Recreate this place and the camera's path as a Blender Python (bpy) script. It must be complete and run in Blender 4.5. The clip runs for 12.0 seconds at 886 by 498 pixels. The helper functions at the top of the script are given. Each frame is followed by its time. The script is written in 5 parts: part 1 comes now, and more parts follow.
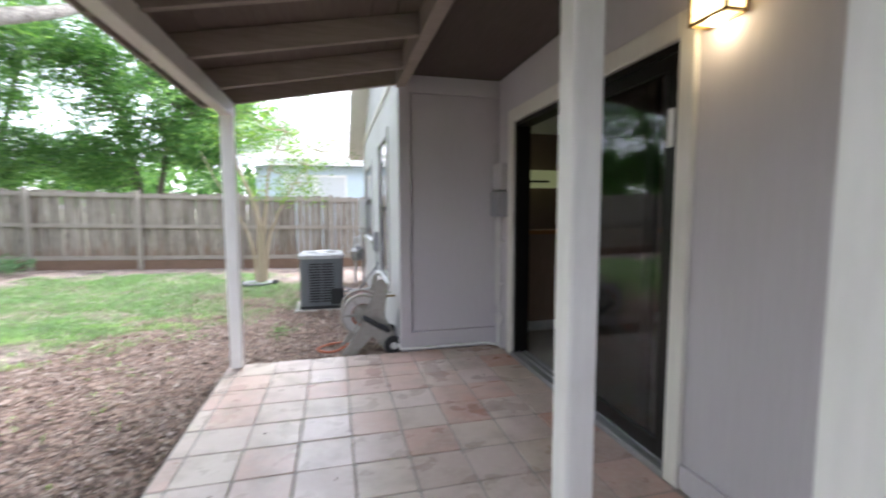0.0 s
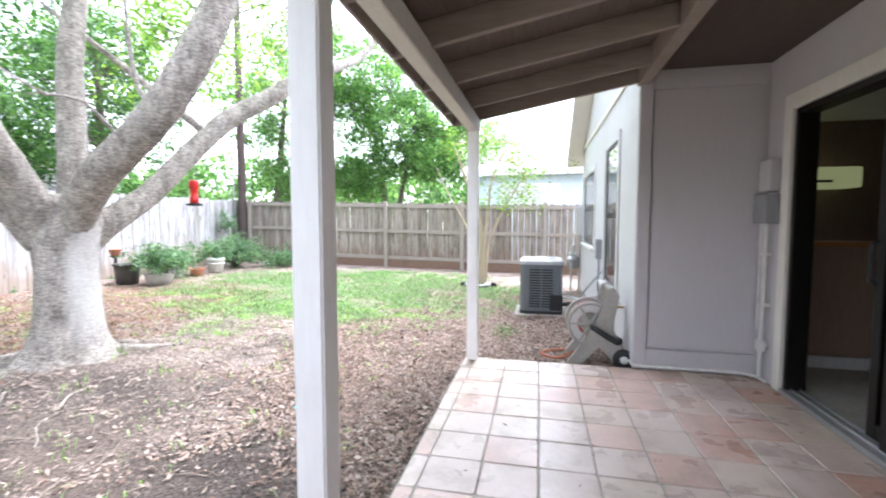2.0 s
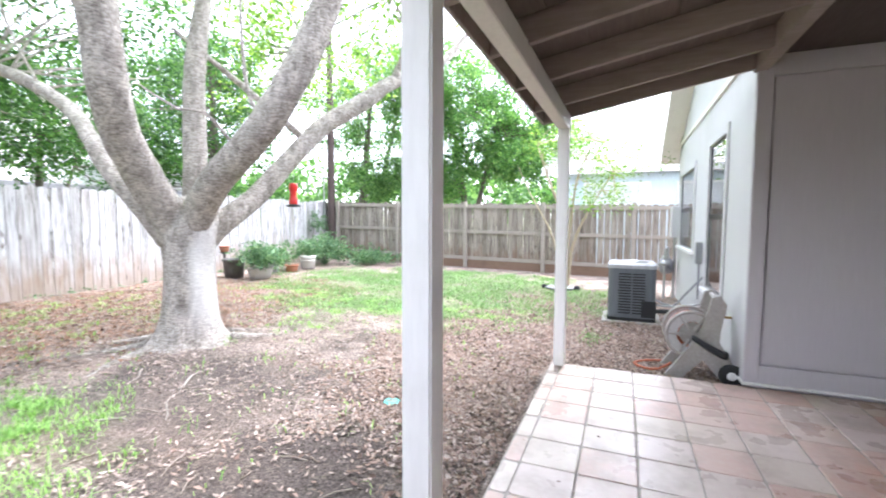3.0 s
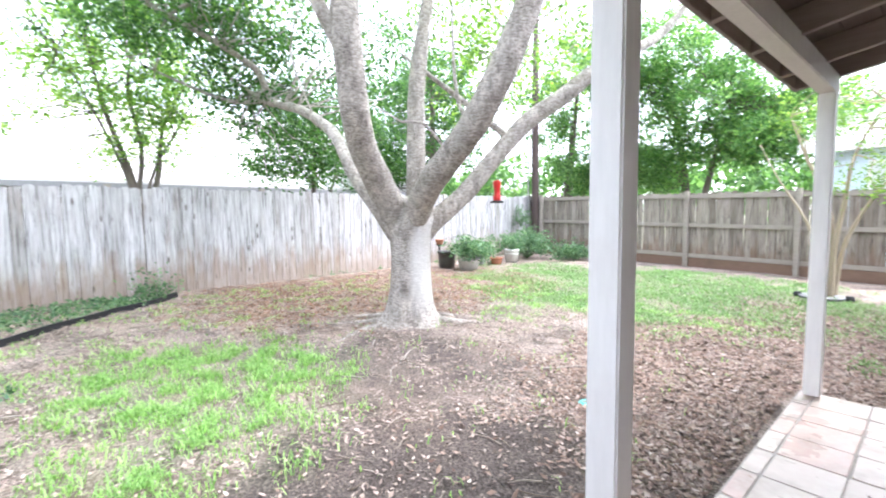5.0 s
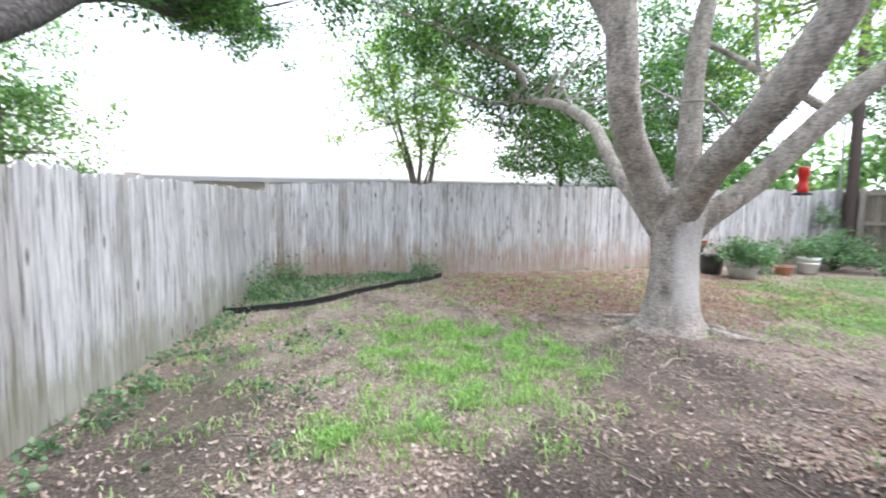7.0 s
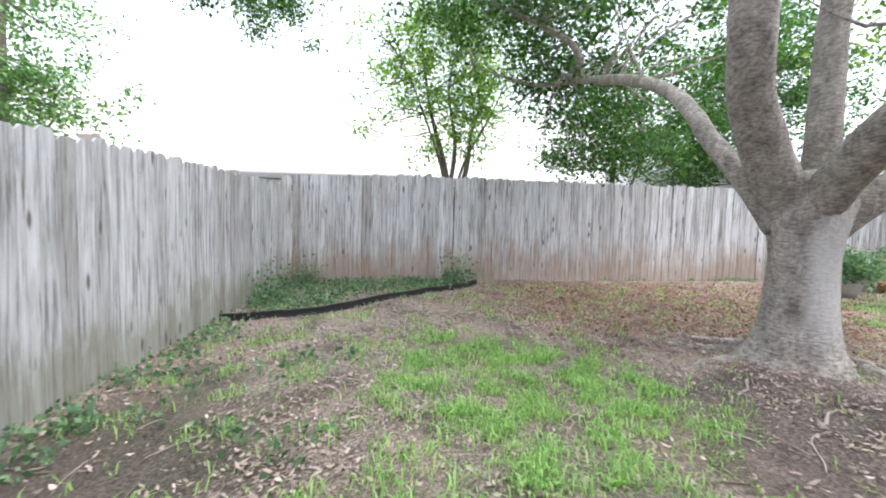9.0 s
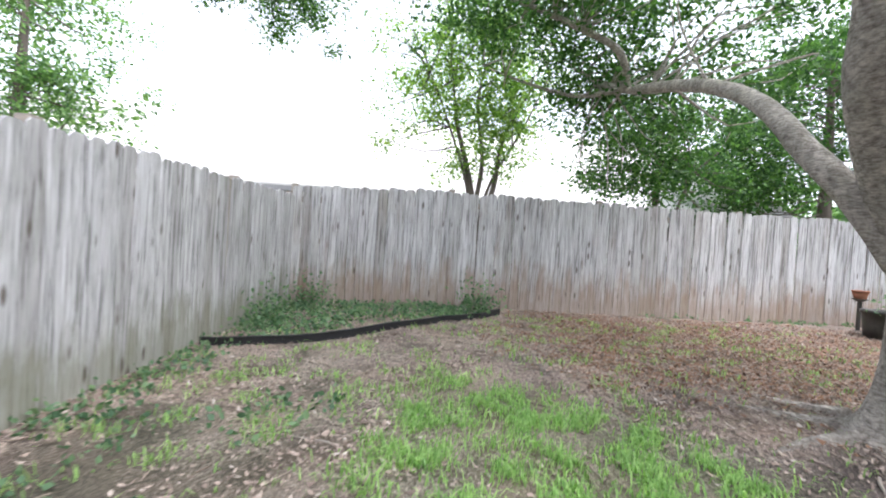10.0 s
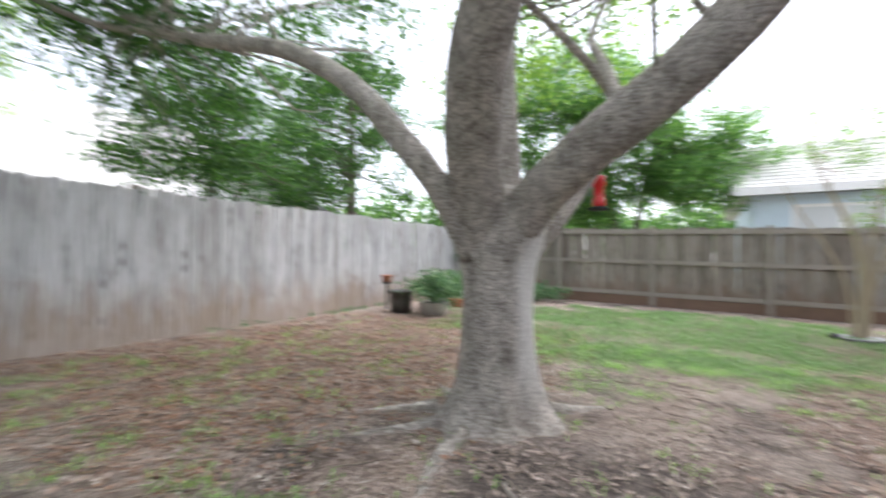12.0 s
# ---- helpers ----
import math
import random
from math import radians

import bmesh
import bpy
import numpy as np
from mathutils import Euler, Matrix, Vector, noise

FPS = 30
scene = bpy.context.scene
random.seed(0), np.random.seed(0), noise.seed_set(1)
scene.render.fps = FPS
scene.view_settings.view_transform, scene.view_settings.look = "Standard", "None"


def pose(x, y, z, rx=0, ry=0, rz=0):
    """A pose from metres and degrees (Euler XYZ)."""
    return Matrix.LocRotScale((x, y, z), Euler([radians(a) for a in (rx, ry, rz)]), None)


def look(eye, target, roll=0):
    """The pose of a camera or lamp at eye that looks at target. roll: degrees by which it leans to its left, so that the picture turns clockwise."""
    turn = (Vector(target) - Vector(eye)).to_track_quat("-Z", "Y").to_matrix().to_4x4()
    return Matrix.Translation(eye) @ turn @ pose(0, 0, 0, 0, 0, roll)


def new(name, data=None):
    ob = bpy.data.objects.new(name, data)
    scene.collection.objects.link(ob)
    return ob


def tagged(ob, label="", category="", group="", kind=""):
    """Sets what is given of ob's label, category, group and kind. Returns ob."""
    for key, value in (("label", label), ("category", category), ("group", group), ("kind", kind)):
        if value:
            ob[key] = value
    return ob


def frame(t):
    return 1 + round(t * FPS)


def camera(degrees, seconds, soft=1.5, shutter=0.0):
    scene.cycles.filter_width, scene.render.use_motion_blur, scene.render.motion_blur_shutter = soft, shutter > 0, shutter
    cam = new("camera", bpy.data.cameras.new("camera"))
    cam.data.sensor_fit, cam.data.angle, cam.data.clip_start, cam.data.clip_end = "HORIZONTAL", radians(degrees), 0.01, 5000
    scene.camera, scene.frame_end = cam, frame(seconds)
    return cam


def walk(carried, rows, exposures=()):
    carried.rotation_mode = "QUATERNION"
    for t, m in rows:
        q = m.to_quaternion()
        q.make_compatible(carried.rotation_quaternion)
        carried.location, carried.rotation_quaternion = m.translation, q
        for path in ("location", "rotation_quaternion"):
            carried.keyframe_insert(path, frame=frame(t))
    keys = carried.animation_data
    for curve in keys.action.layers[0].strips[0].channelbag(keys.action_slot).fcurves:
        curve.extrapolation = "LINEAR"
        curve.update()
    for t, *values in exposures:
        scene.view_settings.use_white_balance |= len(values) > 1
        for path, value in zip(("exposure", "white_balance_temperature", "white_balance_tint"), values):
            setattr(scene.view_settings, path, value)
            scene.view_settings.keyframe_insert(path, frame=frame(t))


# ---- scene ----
cam = camera(91.1, 12.0, 1.9, 0.5)
PATH = [
    (0, (0.097, 0.252, 1.299), (0.577, 2.186, 1.127), -0.2),
    (0.5, (0.004, 0.229, 1.303), (0.097, 2.217, 1.105), -0.0),
    (1, (-0.055, 0.222, 1.298), (-0.135, 2.213, 1.126), 0.2),
    (1.5, (-0.103, 0.205, 1.283), (-0.333, 2.187, 1.14), 0.1),
    (2, (-0.141, 0.22, 1.277), (-0.571, 2.169, 1.145), 0.0),
    (2.5, (-0.191, 0.217, 1.276), (-0.799, 2.118, 1.15), -0.0),
    (3, (-0.232, 0.215, 1.281), (-0.994, 2.059, 1.15), 0.2),
    (3.5, (-0.261, 0.217, 1.273), (-1.228, 1.963, 1.151), 0.2),
    (3.7, (-0.274, 0.203, 1.302), (-1.335, 1.893, 1.168), 0.2),
    (5.3, (-0.168, 0.232, 1.275), (-1.744, 1.458, 1.148), -0.3),
    (5.5, (-0.191, 0.194, 1.257), (-1.812, 1.362, 1.151), 0.1),
    (6, (-0.174, 0.157, 1.264), (-1.938, 1.093, 1.155), -0.6),
    (6.5, (-0.211, 0.09, 1.244), (-2.108, 0.71, 1.11), -0.0),
    (7, (-0.282, 0.059, 1.236), (-2.241, 0.43, 1.069), 0.5),
    (7.5, (-0.461, 0.035, 1.253), (-2.446, 0.25, 1.136), -0.6),
    (7.7, (-0.533, 0.017, 1.239), (-2.519, 0.212, 1.099), -0.3),
    (9.3, (-1.516, 0.131, 1.006), (-3.496, 0.382, 0.88), 1.7),
    (9.5, (-1.635, 0.144, 0.99), (-3.618, 0.353, 0.836), 1.7),
    (10, (-2.034, 0.271, 1.013), (-4.03, 0.396, 0.983), 3.8),
    (10.5, (-2.366, 0.374, 1.018), (-4.343, 0.679, 1.029), 2.3),
    (11, (-2.763, 0.492, 1.001), (-4.622, 1.23, 1.027), 0.9),
    (11.5, (-3.066, 0.61, 0.999), (-4.689, 1.772, 1.123), 0.4),
    (12, (-3.198, 0.728, 1.037), (-4.239, 2.435, 1.077), 0.6),
]
walk(cam, [(t, look(eye, target, roll)) for t, eye, target, roll in PATH],
     [(0.0, 2.65, 5950, 14), (0.5, 2.92, 5930, 14), (1.0, 2.98, 5920, 14), (2.5, 3.12, 5900, 14), (5.5, 2.95, 5900, 13), (6.5, 2.55, 5950, 13), (7.5, 2.1, 6050, 13), (9.5, 2.05, 6100, 13), (10.5, 1.95, 6150, 13), (12.0, 1.85, 6200, 12)])

# ---- light ----
world = bpy.data.worlds.new("sky")
scene.world = world
world.use_nodes = True
wn, wl = world.node_tree.nodes, world.node_tree.links
sky = wn.new("ShaderNodeTexSky")
sky.sky_type = "NISHITA"
sky.sun_disc = False
sky.sun_elevation, sky.sun_rotation = radians(62), radians(35)
sky.air_density, sky.dust_density, sky.ozone_density = 1.0, 2.5, 1.5
haze = wn.new("ShaderNodeHueSaturation")
haze.inputs["Saturation"].default_value = 0.25
wl.new(sky.outputs["Color"], haze.inputs["Color"])
wl.new(haze.outputs["Color"], wn["Background"].inputs["Color"])
wn["Background"].inputs["Strength"].default_value = 0.15
sun = new("sun", bpy.data.lights.new("sun", "SUN"))
sun.data.energy, sun.data.angle, sun.data.color = 0.5, radians(30), (1.0, 0.98, 0.95)
sun.matrix_world = look((9, 13, 30), (0, 0, 0))


# ---- materials ----
def material(name, colour, rough=0.7, metal=0.0):
    m = bpy.data.materials.new(name)
    m.use_nodes = True
    b = m.node_tree.nodes["Principled BSDF"]
    b.inputs["Base Color"].default_value = (*colour, 1)
    b.inputs["Roughness"].default_value, b.inputs["Metallic"].default_value = rough, metal
    return m, m.node_tree.nodes, m.node_tree.links, b


def noise_node(nodes, links, scale, detail=6.0, stretch=(1, 1, 1), rough=0.6, shift=None):
    """Noise in object space, stretched along an axis."""
    co = nodes.new("ShaderNodeTexCoord")
    mp = nodes.new("ShaderNodeMapping")
    mp.inputs["Scale"].default_value = stretch
    links.new(co.outputs["Object"], mp.inputs["Vector"])
    if shift:
        links.new(shift, mp.inputs["Location"])
    n = nodes.new("ShaderNodeTexNoise")
    n.inputs["Scale"].default_value, n.inputs["Detail"].default_value, n.inputs["Roughness"].default_value = scale, detail, rough
    links.new(mp.outputs["Vector"], n.inputs["Vector"])
    return n.outputs["Fac"]


def ramp(nodes, links, fac, stops):
    r = nodes.new("ShaderNodeValToRGB")
    while len(r.color_ramp.elements) < len(stops):
        r.color_ramp.elements.new(0.5)
    for e, (p, c) in zip(r.color_ramp.elements, stops):
        e.position, e.color = p, (*c, 1)
    links.new(fac, r.inputs["Fac"])
    return r.outputs["Color"]


def mix(nodes, links, fac, a, b, mode="MIX"):
    n = nodes.new("ShaderNodeMix")
    n.data_type, n.blend_type = "RGBA", mode
    for value, slot in ((fac, n.inputs[0]), (a, n.inputs[6]), (b, n.inputs[7])):
        if isinstance(value, (int, float)):
            slot.default_value = value
        elif isinstance(value, tuple):
            slot.default_value = (*value, 1)
        else:
            links.new(value, slot)
    return n.outputs[2]


def bump(nodes, links, b, height, strength=0.3, distance=0.01):
    n = nodes.new("ShaderNodeBump")
    n.inputs["Strength"].default_value, n.inputs["Distance"].default_value = strength, distance
    links.new(height, n.inputs["Height"])
    links.new(n.outputs["Normal"], b.inputs["Normal"])


def object_random(nodes):
    return nodes.new("ShaderNodeObjectInfo").outputs["Random"]


def paint(name, colour, dirt=(0.3, 0.27, 0.23), rough=0.65, amount=0.35, scale=3.0, grain=(1, 1, 0.12), vary=0.14):
    """Old paint: faint grain, chalking and dirty patches."""
    m, n, l, b = material(name, colour, rough)
    fine = noise_node(n, l, 40, 4, grain)
    big = noise_node(n, l, scale, 5, (1, 1, 0.5))
    light = tuple(min(1, c * (1 + vary * 0.7)) for c in colour)
    dark = tuple(c * (1 - vary) for c in colour)
    base = ramp(n, l, fine, [(0.3, dark), (0.7, light)])
    spots = ramp(n, l, big, [(0.52, (0, 0, 0)), (0.78, (amount, amount, amount))])
    l.new(mix(n, l, spots, base, dirt), b.inputs["Base Color"])
    bump(n, l, b, fine, 0.25, 0.004)
    return m


def weathered(name, stops, stain, low=0.55, streak=9.0, split=1.0):
    """Weathered wood: each board has its own tone, grain along z, knots, and a stained foot."""
    m, n, l, b = material(name, (0.4, 0.38, 0.36), 0.88)
    rnd = object_random(n)
    comb = n.new("ShaderNodeCombineXYZ")
    mul = n.new("ShaderNodeMath")
    mul.operation = "MULTIPLY"
    mul.inputs[1].default_value = 37.0
    l.new(rnd, mul.inputs[0])
    l.new(mul.outputs[0], comb.inputs["X"])
    l.new(mul.outputs[0], comb.inputs["Z"])
    grain = noise_node(n, l, streak * 5, 8, (1, 1, 0.06), 0.7, comb.outputs[0])
    patch = noise_node(n, l, 3.2, 5, (1, 1, 0.35), 0.65, comb.outputs[0])
    base = ramp(n, l, grain, stops)
    tone = ramp(n, l, rnd, [(0.0, (0.74, 0.72, 0.69)), (0.2, (0.89, 0.88, 0.87)), (0.45, (1.0, 0.995, 0.99)), (0.8, (1.08, 1.078, 1.075)), (1.0, (1.16, 1.155, 1.15))])
    base = mix(n, l, 1.0, base, tone, "MULTIPLY")
    dirty = ramp(n, l, patch, [(0.5, (0, 0, 0)), (0.72, (0.5, 0.5, 0.5))])
    base = mix(n, l, dirty, base, tuple(c * 0.6 for c in stain))
    streaks = noise_node(n, l, 34, 5, (1, 1, 0.05), 0.65, comb.outputs[0])
    base = mix(n, l, 0.85, base, ramp(n, l, streaks, [(0.38, (0.38, 0.37, 0.365)), (0.455, (0.92, 0.915, 0.915)), (0.65, (1.16, 1.16, 1.165))]), "MULTIPLY")
    co = n.new("ShaderNodeTexCoord")
    sep = n.new("ShaderNodeSeparateXYZ")
    l.new(co.outputs["Object"], sep.inputs[0])
    add = n.new("ShaderNodeMath")
    add.operation = "MULTIPLY_ADD"
    l.new(patch, add.inputs[0])
    add.inputs[1].default_value = -1.7
    l.new(sep.outputs["Z"], add.inputs[2])
    lift = n.new("ShaderNodeMath")
    lift.operation = "ADD"
    l.new(add.outputs[0], lift.inputs[0])
    lift.inputs[1].default_value = 0.6
    foot = ramp(n, l, lift.outputs[0], [(0.0, (0.6, 0.6, 0.6)), (0.15 + low * 0.5, (0, 0, 0))])
    base = mix(n, l, foot, base, stain)
    vor = n.new("ShaderNodeTexVoronoi")
    mp = n.new("ShaderNodeMapping")
    mp.inputs["Scale"].default_value = (7, 7, 2.2)
    l.new(comb.outputs[0], mp.inputs["Location"])
    l.new(co.outputs["Object"], mp.inputs["Vector"])
    l.new(mp.outputs[0], vor.inputs["Vector"])
    vor.inputs["Scale"].default_value = 1.0
    knot = ramp(n, l, vor.outputs["Distance"], [(0.07, (0.9, 0.9, 0.9)), (0.16, (0, 0, 0))])
    base = mix(n, l, knot, base, (0.1, 0.08, 0.065))
    l.new(base, b.inputs["Base Color"])
    bump(n, l, b, grain, 0.6, 0.006)
    return m


def leaf_material(name, dark, mid, light, glow=0.5):
    """Leaf: diffuse front, light let through, each leaf its own green."""
    m = bpy.data.materials.new(name)
    m.use_nodes = True
    n, l = m.node_tree.nodes, m.node_tree.links
    b = n["Principled BSDF"]
    geo = n.new("ShaderNodeNewGeometry")
    colour = ramp(n, l, geo.outputs["Random Per Island"], [(0.0, dark), (0.5, mid), (1.0, light)])
    l.new(colour, b.inputs["Base Color"])
    b.inputs["Roughness"].default_value = 0.5
    tr = n.new("ShaderNodeBsdfTranslucent")
    bright = mix(n, l, 1.0, colour, (1.35, 1.5, 0.85), "MULTIPLY")
    l.new(bright, tr.inputs["Color"])
    ms = n.new("ShaderNodeMixShader")
    ms.inputs[0].default_value = glow
    l.new(b.outputs[0], ms.inputs[1])
    l.new(tr.outputs[0], ms.inputs[2])
    l.new(ms.outputs[0], n["Material Output"].inputs["Surface"])
    return m


def island_material(name, stops, rough=0.85):
    m, n, l, b = material(name, (0.3, 0.2, 0.15), rough)
    geo = n.new("ShaderNodeNewGeometry")
    l.new(ramp(n, l, geo.outputs["Random Per Island"], stops), b.inputs["Base Color"])
    return m


M_WALL = paint("grey_siding_paint", (0.54, 0.505, 0.525), (0.4, 0.37, 0.36), 0.7, 0.3, 1.4, (6, 6, 0.1), 0.07)
M_WALLW = paint("pale_siding_paint", (0.58, 0.57, 0.57), (0.4, 0.38, 0.36), 0.7, 0.3, 1.4, (6, 6, 0.1), 0.06)
M_TRIM = paint("cream_trim_paint", (0.7, 0.665, 0.61), (0.45, 0.39, 0.33), 0.55, 0.3, 4.0, (1, 1, 0.12), 0.06)
M_POST = paint("white_post_paint", (0.86, 0.835, 0.81), (0.55, 0.48, 0.42), 0.5, 0.25, 6.0, (1, 1, 0.12), 0.04)
M_RAFTER = paint("taupe_rafter_paint", (0.28, 0.23, 0.2), (0.13, 0.1, 0.085), 0.7, 0.4, 3.0, (0.12, 1, 1))
M_DECK = paint("taupe_roof_deck", (0.135, 0.105, 0.088), (0.08, 0.06, 0.05), 0.8, 0.4, 2.0, (1, 0.12, 1))
M_BRONZE = material("dark_bronze_aluminium", (0.018, 0.016, 0.015), 0.35, 0.6)[0]
M_WHITE = paint("white_enamel", (0.82, 0.81, 0.79), (0.5, 0.48, 0.45), 0.4, 0.2, 6.0)
M_PVC = paint("white_pipe_paint", (0.68, 0.66, 0.63), (0.4, 0.37, 0.33), 0.5, 0.3, 9.0)
M_GREYBOX = paint("grey_box_enamel", (0.27, 0.265, 0.28), (0.2, 0.19, 0.18), 0.5, 0.25, 6.0)
M_STEEL = material("galvanised_steel", (0.42, 0.42, 0.42), 0.42, 0.8)[0]
M_BLACK = material("black_plastic", (0.014, 0.014, 0.016), 0.65)[0]
M_RUBBER = material("black_rubber", (0.02, 0.02, 0.02), 0.8)[0]
M_AC = paint("charcoal_enamel", (0.125, 0.137, 0.15), (0.12, 0.11, 0.1), 0.45, 0.3, 6.0)
M_ACTOP = paint("pale_metal_top", (0.4, 0.4, 0.41), (0.3, 0.28, 0.26), 0.45, 0.4, 7.0)
M_CONC = paint("pale_concrete", (0.42, 0.39, 0.35), (0.22, 0.19, 0.16), 0.9, 0.6, 4.0, (1, 1, 1))
M_REEL = paint("taupe_plastic", (0.36, 0.335, 0.305), (0.2, 0.17, 0.14), 0.55, 0.4, 8.0, (1, 1, 1))
M_DRUM = paint("pale_grey_plastic", (0.5, 0.48, 0.47), (0.35, 0.32, 0.3), 0.5, 0.3, 8.0, (1, 1, 1))
M_HOSE = material("orange_hose", (0.42, 0.12, 0.06), 0.6)[0]
M_RED = material("red_plastic", (0.62, 0.025, 0.02), 0.3)[0]
M_TEAL = material("teal_plastic", (0.1, 0.5, 0.45), 0.45)[0]
M_TERRA = paint("terracotta", (0.42, 0.17, 0.10), (0.3, 0.2, 0.15), 0.85, 0.5, 9.0, (1, 1, 1))
M_POTDARK = paint("dark_glazed_pot", (0.06, 0.055, 0.05), (0.15, 0.13, 0.1), 0.5, 0.4, 9.0, (1, 1, 1))
M_SOIL = paint("potting_soil", (0.05, 0.038, 0.03), (0.09, 0.07, 0.05), 0.95, 0.5, 20.0, (1, 1, 1))
M_FENCE = weathered("weathered_grey_cedar", [(0.28, (0.22, 0.212, 0.21)), (0.46, (0.43, 0.422, 0.425)), (0.7, (0.57, 0.562, 0.568))], (0.27, 0.175, 0.11), 0.75)
M_FENCES = weathered("weathered_silver_cedar", [(0.28, (0.22, 0.216, 0.218)), (0.46, (0.43, 0.425, 0.436)), (0.7, (0.57, 0.566, 0.582))], (0.2, 0.195, 0.13), 0.3)
M_FENCEN = weathered("weathered_brown_cedar", [(0.25, (0.15, 0.125, 0.1)), (0.5, (0.27, 0.235, 0.2)), (0.75, (0.38, 0.34, 0.295))], (0.2, 0.12, 0.08), 0.4)
M_RAIL = paint("weathered_rail_wood", (0.33, 0.29, 0.25), (0.18, 0.14, 0.11), 0.9, 0.5, 3.0, (0.15, 0.15, 1))
M_POLE = paint("creosoted_pole_wood", (0.075, 0.052, 0.046), (0.05, 0.04, 0.035), 0.85, 0.5, 3.0)
M_LEAF = leaf_material("oak_leaf", (0.026, 0.07, 0.022), (0.055, 0.13, 0.036), (0.13, 0.25, 0.065), 0.5)
M_LEAFL = leaf_material("pale_leaf", (0.085, 0.165, 0.04), (0.165, 0.28, 0.068), (0.31, 0.43, 0.11), 0.62)
M_LEAFD = leaf_material("far_tree_leaf", (0.05, 0.11, 0.04), (0.11, 0.21, 0.075), (0.22, 0.35, 0.13), 0.55)
M_LEAFM = leaf_material("bright_tree_leaf", (0.06, 0.14, 0.045), (0.125, 0.25, 0.08), (0.24, 0.385, 0.13), 0.58)
M_RUST = island_material("rusty_fallen_leaf", [(0.0, (0.09, 0.048, 0.03)), (0.5, (0.23, 0.118, 0.07)), (1.0, (0.36, 0.22, 0.145))])
M_IVY = leaf_material("ivy_leaf", (0.055, 0.115, 0.06), (0.115, 0.21, 0.115), (0.23, 0.34, 0.19), 0.4)
M_GRASS = leaf_material("grass_blade", (0.165, 0.305, 0.095), (0.275, 0.445, 0.145), (0.42, 0.585, 0.24), 0.47)
M_LAWN = leaf_material("lawn_blade", (0.1, 0.185, 0.07), (0.155, 0.265, 0.1), (0.26, 0.38, 0.175), 0.42)
M_LITTER = island_material("fallen_leaf", [(0.0, (0.06, 0.04, 0.03)), (0.3, (0.16, 0.1, 0.075)), (0.65, (0.27, 0.18, 0.135)), (0.93, (0.36, 0.265, 0.215)), (1.0, (0.5, 0.43, 0.375))])
M_LITTER2 = island_material("dry_leaf_debris", [(0.0, (0.1, 0.075, 0.06)), (0.3, (0.26, 0.195, 0.16)), (0.65, (0.36, 0.28, 0.232)), (0.94, (0.44, 0.355, 0.3)), (1.0, (0.56, 0.49, 0.43))])
M_TWIG = island_material("dry_twig", [(0.0, (0.16, 0.12, 0.09)), (1.0, (0.4, 0.34, 0.28))])

# bark: ridged, pale grey-brown
M_BARK, n_, l_, b_ = material("furrowed_bark", (0.35, 0.3, 0.26), 0.9)
ridge = noise_node(n_, l_, 24, 7, (0.9, 0.9, 3.0), 0.75)
furrow = noise_node(n_, l_, 22, 6, (1, 1, 0.25), 0.7)
blot = noise_node(n_, l_, 2.6, 5, (1, 1, 1), 0.6)
bark = ramp(n_, l_, ridge, [(0.36, (0.2, 0.172, 0.15)), (0.5, (0.47, 0.425, 0.385)), (0.64, (0.68, 0.635, 0.585))])
patchy = noise_node(n_, l_, 7, 5, (1, 1, 0.7), 0.65)
bark = mix(n_, l_, 0.9, bark, ramp(n_, l_, patchy, [(0.36, (0.62, 0.6, 0.58)), (0.6, (1.15, 1.14, 1.13))]), "MULTIPLY")
bark = mix(n_, l_, 0.75, bark, ramp(n_, l_, furrow, [(0.34, (0.55, 0.53, 0.51)), (0.52, (1.05, 1.04, 1.02))]), "MULTIPLY")
l_.new(mix(n_, l_, ramp(n_, l_, blot, [(0.5, (0, 0, 0)), (0.75, (0.35, 0.35, 0.35))]), bark, (0.46, 0.43, 0.39)), b_.inputs["Base Color"])
# the pale attribute mixes a lighter bark colour into one side of the trunk
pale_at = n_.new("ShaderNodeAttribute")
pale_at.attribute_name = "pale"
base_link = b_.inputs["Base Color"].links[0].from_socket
pale_bark = ramp(n_, l_, ridge, [(0.32, (0.54, 0.505, 0.47)), (0.62, (0.78, 0.75, 0.71))])
l_.new(mix(n_, l_, pale_at.outputs["Fac"], base_link, pale_bark), b_.inputs["Base Color"])
bump(n_, l_, b_, mix(n_, l_, 0.5, ridge, furrow), 1.0, 0.06)
M_BARKP = paint("pale_smooth_bark", (0.56, 0.51, 0.46), (0.3, 0.26, 0.22), 0.9, 0.5, 6.0)
M_BARKK, n_, l_, b_ = material("dark_rough_bark", (0.08, 0.07, 0.065), 0.95)
rg_ = noise_node(n_, l_, 22, 7, (1, 1, 1), 0.75)
l_.new(ramp(n_, l_, rg_, [(0.36, (0.025, 0.021, 0.02)), (0.52, (0.09, 0.08, 0.075)), (0.68, (0.2, 0.185, 0.175))]), b_.inputs["Base Color"])
bump(n_, l_, b_, rg_, 1.0, 0.06)
M_PEEL = paint("peeling_tan_bark", (0.42, 0.34, 0.24), (0.22, 0.17, 0.12), 0.85, 0.5, 9.0)
M_BARKD = paint("dark_bark", (0.14, 0.115, 0.095), (0.07, 0.055, 0.045), 0.9, 0.5, 5.0)

# saltillo tiles: each tile its own clay tone, paler towards the yard edge, darker damp stains
M_TILE, n_, l_, b_ = material("saltillo_tile", (0.5, 0.3, 0.22), 0.5)
rnd = object_random(n_)
geo_ = n_.new("ShaderNodeNewGeometry")


